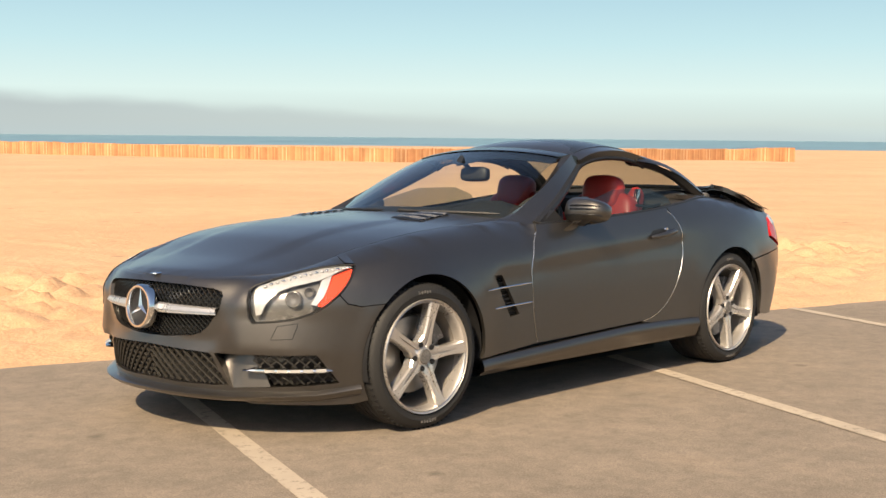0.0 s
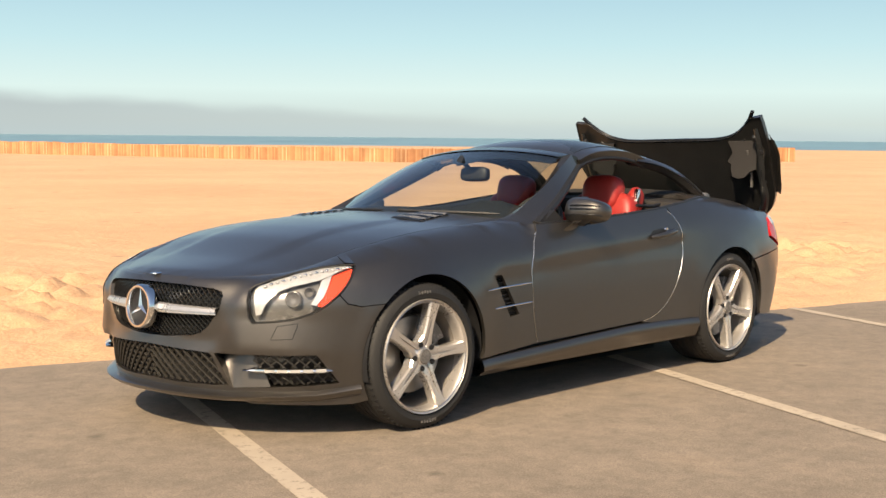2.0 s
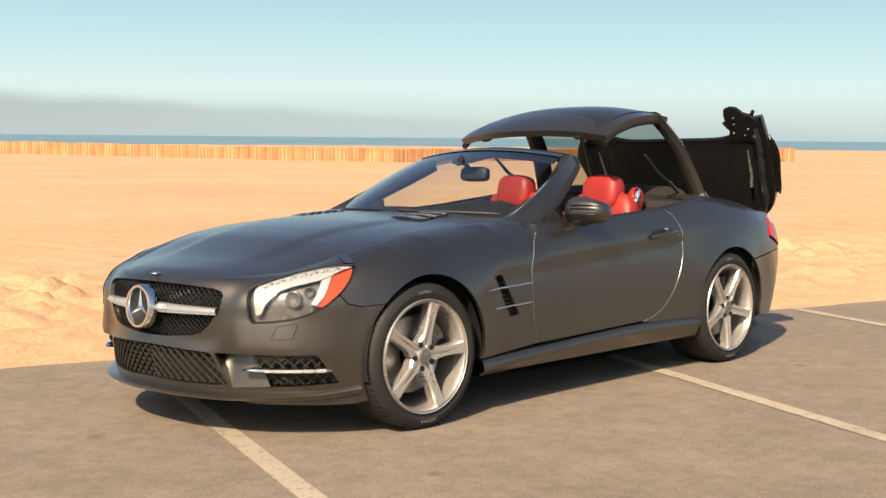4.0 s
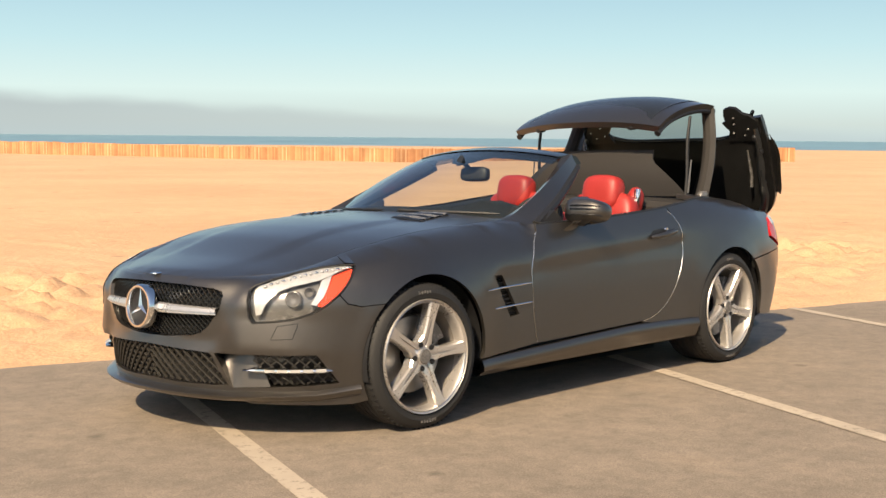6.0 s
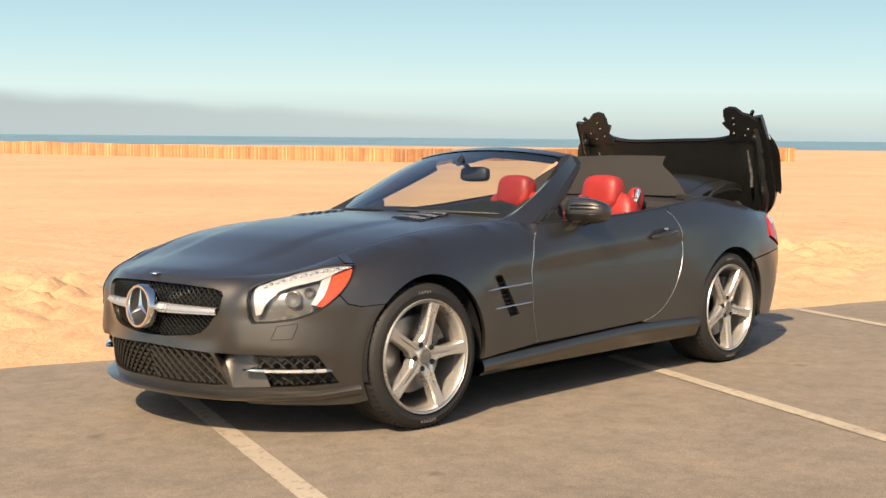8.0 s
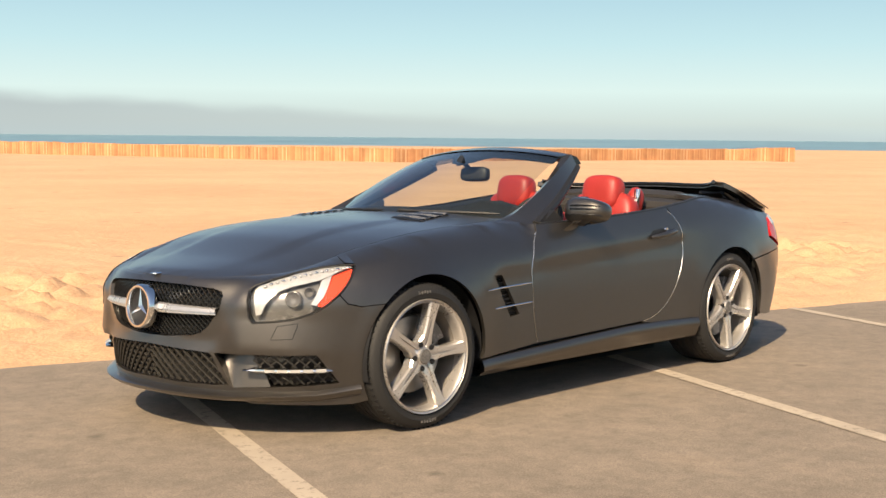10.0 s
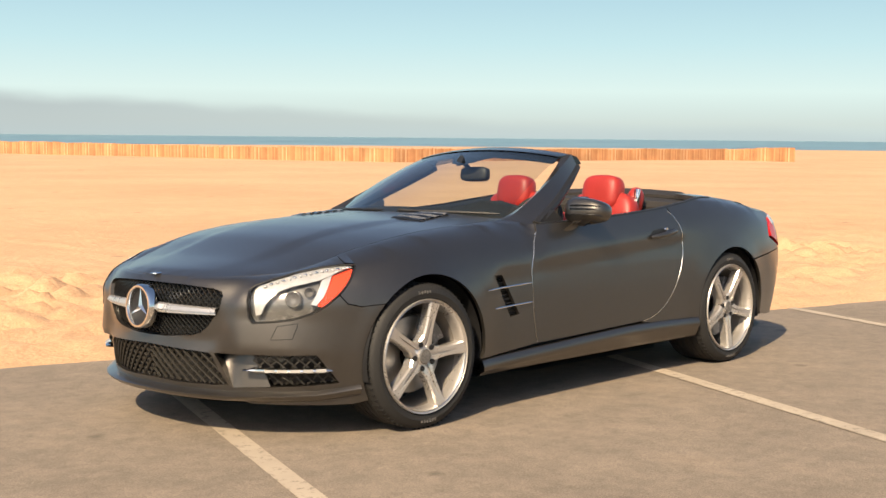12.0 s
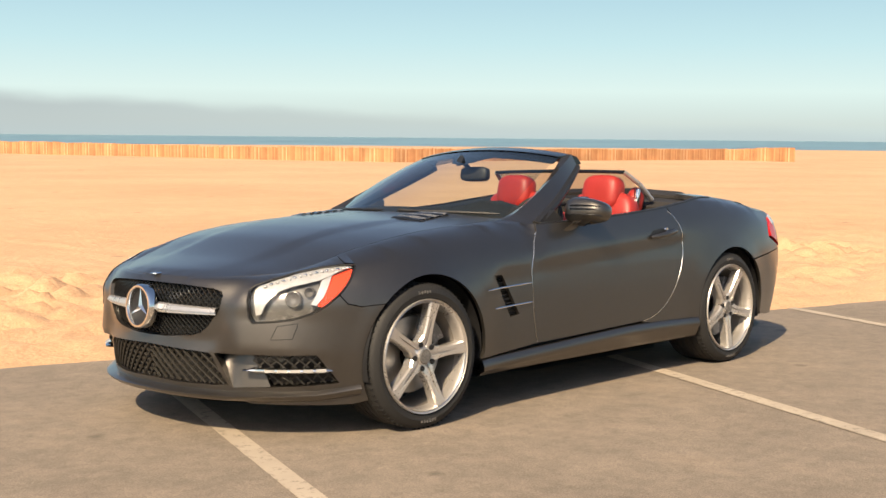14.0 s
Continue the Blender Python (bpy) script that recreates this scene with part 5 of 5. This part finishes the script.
def motions():
    # boot lid: swings up about its tail, stays, comes down again
    lid = [(0, 6.4), (0.2, 11.2), (0.5, 19), (0.8, 27), (1.1, 35), (1.4, 43.5), (1.7, 54), (1.85, 58), (2.0, 60), (2.3, 60.3), (8.6, 60.3), (8.9, 50), (9.3, 35), (9.7, 19), (10.1, 6), (10.3, 2.6), (10.45, 1.6), (10.7, 0.8), (10.9, 0), (14, 0)]
    walk(MOVERS["lid"], [(t, pose(HX + 0.045 * min(1.0, a / 10) + 0.075 * a / 60, 0, HZ - 0.035 * a / 60, 0, a * 0.91, 0)) for t, a in lid])
    # flaps at its corners fold out and in again
    for side in (-1, 1):
        fx, fy = 2.90 - HX, 0.46
        fz = top(2.88, 0.5) - HZ - 0.045
        fold = [(0, -172), (1.8, -172), (2.0, -150), (2.3, -115), (2.5, -85), (2.7, -45), (2.8, -22), (2.9, -8), (3.0, 4), (8.25, 4), (8.35, 0), (8.6, -45), (8.8, -90), (9.0, -140), (9.2, -172), (14, -172)]
        walk(MOVERS[("flap", side)], [(t, pose(fx, side * (fy - 0.0), fz, 0, a, 0)) for t, a in fold])
    # roof panel: front corner and pitch
    roof = [(0, 1.500, 1.205, 0), (2.75, 1.500, 1.205, 0), (2.9, 1.503, 1.207, -1.5), (3.0, 1.508, 1.210, -4), (3.1, 1.52, 1.222, -6.5), (3.2, 1.54, 1.235, -8.5), (3.7, 1.66, 1.300, -10), (4.2, 1.80, 1.365, -10.5), (4.8, 1.95, 1.412, -10.5),
            (5.3, 2.062, 1.443, -12.5), (5.5, 2.1, 1.442, -12.5), (5.7, 2.17, 1.433, -12.5), (5.9, 2.24, 1.416, -12.5), (6.1, 2.315, 1.395, -12.3), (6.3, 2.38, 1.376, -12), (6.5, 2.435, 1.346, -12), (6.7, 2.51, 1.315, -12), (6.9, 2.56, 1.274, -11.8), (7.1, 2.585, 1.221, -12), (7.3, 2.605, 1.153, -13), (7.5, 2.625, 1.090, -13.5), (7.7, 2.625, 1.008, -13.5), (7.9, 2.63, 0.945, -12), (8.2, 2.64, 0.850, -8), (8.6, 2.66, 0.660, -2), (9, 2.67, 0.620, 0), (14, 2.67, 0.620, 0)]
    walk(MOVERS["roof"], [(t, pose(x + 0.066, 0, z, 0, a, 0)) for t, x, z, a in roof])
    turn = [(0, 0), (2.75, 0), (3.0, 3), (3.2, 8), (3.7, 23), (4.2, 39), (4.8, 58), (5.3, 72), (5.5, 77), (5.7, 83), (5.9, 90), (6.1, 96), (6.3, 102), (6.5, 107), (6.7, 111.5), (6.9, 116), (7.1, 120.5), (7.3, 126), (7.5, 133), (7.7, 140), (7.9, 147), (8.2, 156), (8.6, 164), (9.0, 167), (14, 167)]
    walk(MOVERS["frame"], [(t, pose(2.72, 0, 0.965 - 0.22 * max(0, min(1, (a - 128) / 35)), 0, a, 0)) for t, a in turn])
    for side in (-1, 1):
        walk(MOVERS[("arm", side)], [(t, pose(2.60, side * 0.585, 0.955 - 0.20 * max(0, min(1, (a - 125) / 40)), 0, -5 + a * 1.04, 0)) for t, a in turn])
    cover = [(0, 0), (3.2, 0), (4.2, -12), (5.0, -32), (5.3, -46), (5.6, -66), (5.9, -84), (6.3, -88), (6.8, -86), (7.3, -76), (7.8, -62), (8.2, -54), (8.8, -34), (9.4, -10), (9.8, 0), (14, 0)]
    walk(MOVERS["cover"], [(t, pose(2.50, 0, 0.984, 0, a, 0)) for t, a in cover])
    stop = [(0, -62), (12.45, -62), (12.75, -25), (12.95, 0), (13.05, 12), (13.15, 22), (13.3, 31), (13.6, 36.5), (14, 37)]
    walk(MOVERS["draught"], [(t, pose(2.295 + 0.14 * max(0.0, min(1.0, (37 - a) / 25)), 0, 0.968 - 0.11 * max(0.0, min(1.0, (-12 - a) / 50)), 0, a, 0)) for t, a in stop])
    for g, side in GLASSES:
        walk(g, [(0, pose(1.6, side * 0.80, 0.77)), (0.6, pose(1.6, side * 0.80, 0.71)), (1.3, pose(1.6, side * 0.80, 0.62)), (2.0, pose(1.6, side * 0.80, 0.58)), (14, pose(1.6, side * 0.80, 0.58))])


# ---- the car ----


def build_wheel(parent, x, side, spoke_at, turn=0.0, width=0.255, r_tyre=0.330):
    """One alloy wheel: tyre, rim with five twin-edged spokes, brake disc. Built round the y axis, outer face to -y."""
    w = empty("wheel", parent)
    bm = bmesh.new()
    h = width / 2
    prof = [(0.250, -h + 0.02), (0.262, -h + 0.004), (0.285, -h - 0.002), (0.308, -h + 0.006), (0.322, -h + 0.022), (r_tyre, -h + 0.045)]
    for k in range(5):
        y0 = -h + 0.05 + k * (width - 0.1) / 5
        step = (width - 0.1) / 5
        prof += [(r_tyre, y0 + step * 0.12), (r_tyre - 0.007, y0 + step * 0.18), (r_tyre - 0.007, y0 + step * 0.3), (r_tyre, y0 + step * 0.36)]
    prof += [(r_tyre, h - 0.045), (0.322, h - 0.022), (0.300, h), (0.250, h - 0.02)]
    lathe(bm, prof, 72)
    tyre = part("tyre", bm, RUBBER, w, "low-profile black tyre", 30)
    for a0, n in ((-97, 6), (86, 5)):
        bm = bmesh.new()
        for k in range(n):
            a = radians(a0 + 3.2 * k)
            box(bm, (-0.004, -h - 0.0026, -0.006 - 0.003 * (k % 2)), (0.004, -h + 0.001, 0.006), 0, Matrix.Translation((0.290 * math.cos(a), 0, 0.290 * math.sin(a))) @ Matrix.Rotation(math.pi / 2 - a, 4, "Y"))
        part("sidewall_marking", bm, LAMPGREY, w)
    bm = bmesh.new()
    for k in range(72):
        a = math.tau * k / 72
        m = Matrix.Rotation(a, 4, "Y")
        box(bm, (-0.0016, -h + 0.020, r_tyre - 0.012), (0.0016, -h + 0.060, r_tyre + 0.0003), 0, m)
    tagged(part("tread", bm, BLACK, w), kind="stuff")
    bm = bmesh.new()
    lathe(bm, [(0.255, -h - 0.004), (0.258, -h + 0.004), (0.250, -h + 0.008), (0.243, -h + 0.002), (0.238, -h + 0.010), (0.234, -h + 0.035), (0.231, -h + 0.06)], 80)
    part("rim", bm, SILVER, w, "silver alloy rim", 50)
    bm = bmesh.new()
    lathe(bm, [(0.231, -h + 0.06), (0.224, -h + 0.10), (0.220, -h + 0.16), (0.226, h - 0.01)], 64)
    part("rim_barrel", bm, BARREL, w)
    for k in range(5):
        a = radians(spoke_at + 72 * k)
        bm = bmesh.new()
        # spoke outline along its radius: half width, depth of its face, depth of its groove
        st = [(0.030, 0.042, 0.024), (0.062, 0.040, 0.018), (0.090, 0.027, 0.014), (0.140, 0.0235, 0.011), (0.195, 0.026, 0.007), (0.240, 0.031, 0.003)]
        rows = []
        for r, hw, d in st:
            y = -h + d
            g = 0.010 if r < 0.15 else 0.0
            rows.append([(-hw * 0.9, y + 0.055, r), (-hw, y + 0.010, r), (-hw * 0.80, y, r), (-hw * 0.22, y, r), (-hw * 0.16, y + g, r), (hw * 0.16, y + g, r), (hw * 0.22, y, r), (hw * 0.80, y, r), (hw, y + 0.010, r), (hw * 0.9, y + 0.055, r)])
        m = Matrix.Rotation(math.pi / 2 - a, 4, "Y")
        grid_skin(bm, [[m @ Vector(p) for p in r] for r in rows])
        part("spoke", bm, SILVER, w, smooth=14)
    bm = bmesh.new()
    lathe(bm, [(0.0005, -h + 0.012), (0.030, -h + 0.012), (0.037, -h + 0.014), (0.039, -h + 0.022), (0.050, -h + 0.028), (0.062, -h + 0.034), (0.066, -h + 0.07)], 48)
    part("hub", bm, SILVER, w)
    bm = bmesh.new()
    lathe(bm, [(0.0005, -h + 0.0085), (0.031, -h + 0.0085), (0.035, -h + 0.0125)], 32)
    part("hub_cap", bm, LAMPGREY, w, "grey hub cap")
    for k in range(5):
        a = radians(spoke_at + 36 + 72 * k)
        bm = bmesh.new()
        lathe(bm, [(0.0005, -h + 0.0165), (0.0095, -h + 0.0165), (0.0105, -h + 0.0135), (0.0125, -h + 0.0145), (0.0135, -h + 0.045)], 14, (0.057 * math.cos(a), 0, 0.056 * math.sin(a)))
        part("wheel_bolt", bm, BLACK, w)
    bm = bmesh.new()
    lathe(bm, [(0.07, -h + 0.105), (0.172, -h + 0.105), (0.176, -h + 0.11), (0.176, -h + 0.14), (0.07, -h + 0.14)], 64)
    part("brake_disc", bm, DISC, w, "grey steel brake disc")
    bm = bmesh.new()
    pts = arc(0, 0, 0.185, 20, 75, 10)
    inn = arc(0, 0, 0.115, 75, 20, 10)
    vs0 = [bm.verts.new((a, -h + 0.075, b)) for a, b in pts + inn]
    vs1 = [bm.verts.new((a, -h + 0.16, b)) for a, b in pts + inn]
    bm.faces.new(vs0), bm.faces.new(vs1)
    for i in range(len(vs0)):
        j = (i + 1) % len(vs0)
        bm.faces.new((vs0[i], vs0[j], vs1[j], vs1[i]))
    part("brake_caliper", bm, LAMPGREY, w, "dull grey brake caliper", 30)
    # black disc added at the back, in place of shade between the spokes
    bm = bmesh.new()
    lathe(bm, [(0.0005, h - 0.03), (0.23, h - 0.03)], 40)
    part("dark_backing", bm, BLACK, w)
    w.matrix_basis = pose(x, side * 0.803 if x < 1 else side * 0.795, r_tyre - 0.001, 0, 0, (0 if side < 0 else 180) + turn)
    return w


DOOR_TAIL = spline([(2.025, 0.892), (2.058, 0.845), (2.078, 0.77), (2.070, 0.65), (2.015, 0.520), (1.915, 0.410), (1.80, 0.348), (1.69, 0.324)], 4)


def body_panels(car):
    A0, A1 = 0.0, 2.585
    gap = 0.004
    for side in (-1, 1):
        rz = lambda x: float(rim(at_x(x))) - 0.001
        up = lambda x0, x1, n: [(x, rz(x)) for x in np.linspace(x0, x1, n)]
        # bumper line: from the lamp's tail down to the wheel arch
        X = lambda u: float(plan(u)[0])
        fender = [(X(1.087), 0.577), (X(1.026), 0.592), (X(0.995), 0.628), (X(1.034), 0.666), (X(1.074), 0.711), (X(1.104), 0.748), (X(1.098), 0.7545), (X(1.056), 0.7565)] + up(X(1.055), 0.852, 26) + [(0.838, 0.845), (0.800, 0.795), (0.766, 0.735), (0.746, 0.665), (0.742, 0.55), (0.752, 0.42), (0.775, 0.300), (0.45, 0.275)] + [(0.352, 0.272)] + arc(A0, 0.325, 0.368, -8, 135.5, 30)[1:]
        vent_hole = [(0.452, 0.655), (0.52, 0.652), (0.64, 0.455), (0.57, 0.448)]
        side_panel("front_fender", fender[:], car, side, step=0.045, holes=[vent_hole])
        g = gap
        door = [(0.838 + 2 * g, 0.845)] + up(0.852 + 2 * g, 1.995, 20) + [tuple(p) for p in DOOR_TAIL] + [(1.35, 0.314), (1.0, 0.304), (0.775 + 2 * g, 0.300), (0.752 + g * 2, 0.42), (0.742 + 2 * g, 0.55), (0.746 + 2 * g, 0.665), (0.766 + 2 * g, 0.735), (0.800 + 2 * g, 0.795)]
        d = side_panel("door", door, car, side, step=0.036)
        q = 0.006
        quarter = [(1.995 + 2 * q, rz(2.0))] + up(2.03, 2.50, 12) + [(x, shut(x)) for x in np.linspace(2.53, 3.29, 20)] + [(3.285, 0.84), (3.14, 0.80), (3.10, 0.72), (3.30, 0.648), (2.90, 0.61)] + arc(A1, 0.325, 0.362, 50, 188, 30) + [(2.215, 0.300), (1.75, 0.309), (1.68, 0.317)] + [(x + q, z - q * 0.8) for x, z in DOOR_TAIL[::-1]]
        side_panel("rear_quarter", quarter, car, side, step=0.05)
        bm = bmesh.new()
        rows = []
        for x in np.linspace(0.352, 2.212, 40):
            zt = 0.264 + 0.045 * min(1.0, (x - 0.352) / 1.2) - 0.008 * max(0.0, (x - 1.8) / 0.4)
            rows.append([skin(at_x(x), z, d, side) for z, d in ((zt, -0.03), (zt, -0.004), (zt - 0.006, 0.004), (zt - 0.030, 0.016), (zt - 0.052, 0.017), (zt - 0.060, 0.008), (0.205, 0.0), (0.186, -0.012), (0.180, -0.05), (0.183, -0.15))])
        grid_skin(bm, rows)
        part('sill', bm, PAINT, car, smooth=50)
        # added black sheet that keeps the lit cabin out of the panel gaps
        side_panel('gap_backing', [(0.40, 0.20), (2.16, 0.20), (2.16, 0.82), (0.40, 0.82)], car, side, BLACK, 0.12, 0.0, proud=-0.045)
        # rear bumper
        rbu = [(at_x(a), b) for a, b in [(2.905, 0.602), (3.0, 0.612), (3.30, 0.642)]] + [(U_END - 0.02, 0.645), (U_END - 0.02, 0.22), (at_x(3.35), 0.22), (at_x(3.10), 0.235), (at_x(2.96), 0.25)] + [(at_x(a), b) for a, b in arc(A1, 0.325, 0.365, -8, 48, 16)]
        side_panel("rear_bumper", rbu, car, side, step=0.06, by_x=False)
        tail = [(4.66, 0.835), (4.80, 0.862), (4.95, 0.855), (5.30, 0.80), (5.30, 0.68), (4.95, 0.655), (4.83, 0.652), (4.62, 0.725), (4.62, 0.79)]
        t = side_panel("tail_lamp", tail, car, side, TAILRED, 0.04, 0.02, proud=0.004, by_x=False, label="red tail lamp with a clear upper strip")
        side_panel("clear_strip", [(4.68, 0.842), (4.80, 0.860), (4.95, 0.852), (5.0, 0.80), (4.84, 0.795), (4.70, 0.80)], t, side, LAMPWHITE, 0.04, 0.01, proud=0.008, by_x=False)
        rt = [(at_x(3.27), 0.868)] + [(u, float(rim(u))) for u in np.linspace(at_x(3.30), U_END - 0.01, 10)] + [(U_END - 0.01, 0.652), (5.31, 0.652), (5.31, 0.81), (4.95, 0.862), (4.83, 0.868)]
        side_panel("tail_panel", rt, car, side, step=0.06, by_x=False)
        # wheel-arch linings
        for ax, r in ((A0, 0.366), (A1, 0.362)):
            bm = bmesh.new()
            rows = []
            for a, b in arc(ax, 0.325, r, -12, 192, 30):
                rows.append([(a, side * y, b) for y in (0.90, 0.80, 0.62, 0.58)])
            grid_skin(bm, rows)
            bmesh.ops.contextual_create(bm, geom=[e for e in bm.edges if e.is_boundary and all(abs(abs(v.co.y) - 0.58) < 1e-4 for v in e.verts)])
            part("arch_lining", bm, BLACK, car)


def build_car():
    car = empty("convertible_car")
    car.matrix_basis = TILT
    tagged(car, "matte dark grey two-seat convertible with a folding hard roof", "car")
    body_panels(car)
    out = [(p[0], -p[1]) for p in RIMLINE if p[0] < 0.74]
    lo = [(x, -y) for x, y in out][::-1]
    hood = [(x, y) for x, y in out if abs(y) > 0.004] + [(0.735, -0.56), (0.66, -0.40), (0.595, -0.2), (0.575, 0), (0.595, 0.2), (0.66, 0.40), (0.735, 0.56)] + [(x, y) for x, y in lo if abs(y) > 0.004]
    top_panel("bonnet", hood, car, step=0.05)
    build_front(car)
    for x, spoke, turn in ((-0.026, 76, -2.0), (2.545, 58, 0.0)):
        for side in (-1, 1):
            build_wheel(car, x, side, spoke, turn, 0.255 if x < 1 else 0.285, 0.328 if x < 1 else 0.328)
    build_cabin(car)
    build_lid(car)
    build_roof(car)
    return car


build_ground()
build_haze()
build_fence()
car = build_car()
motions()
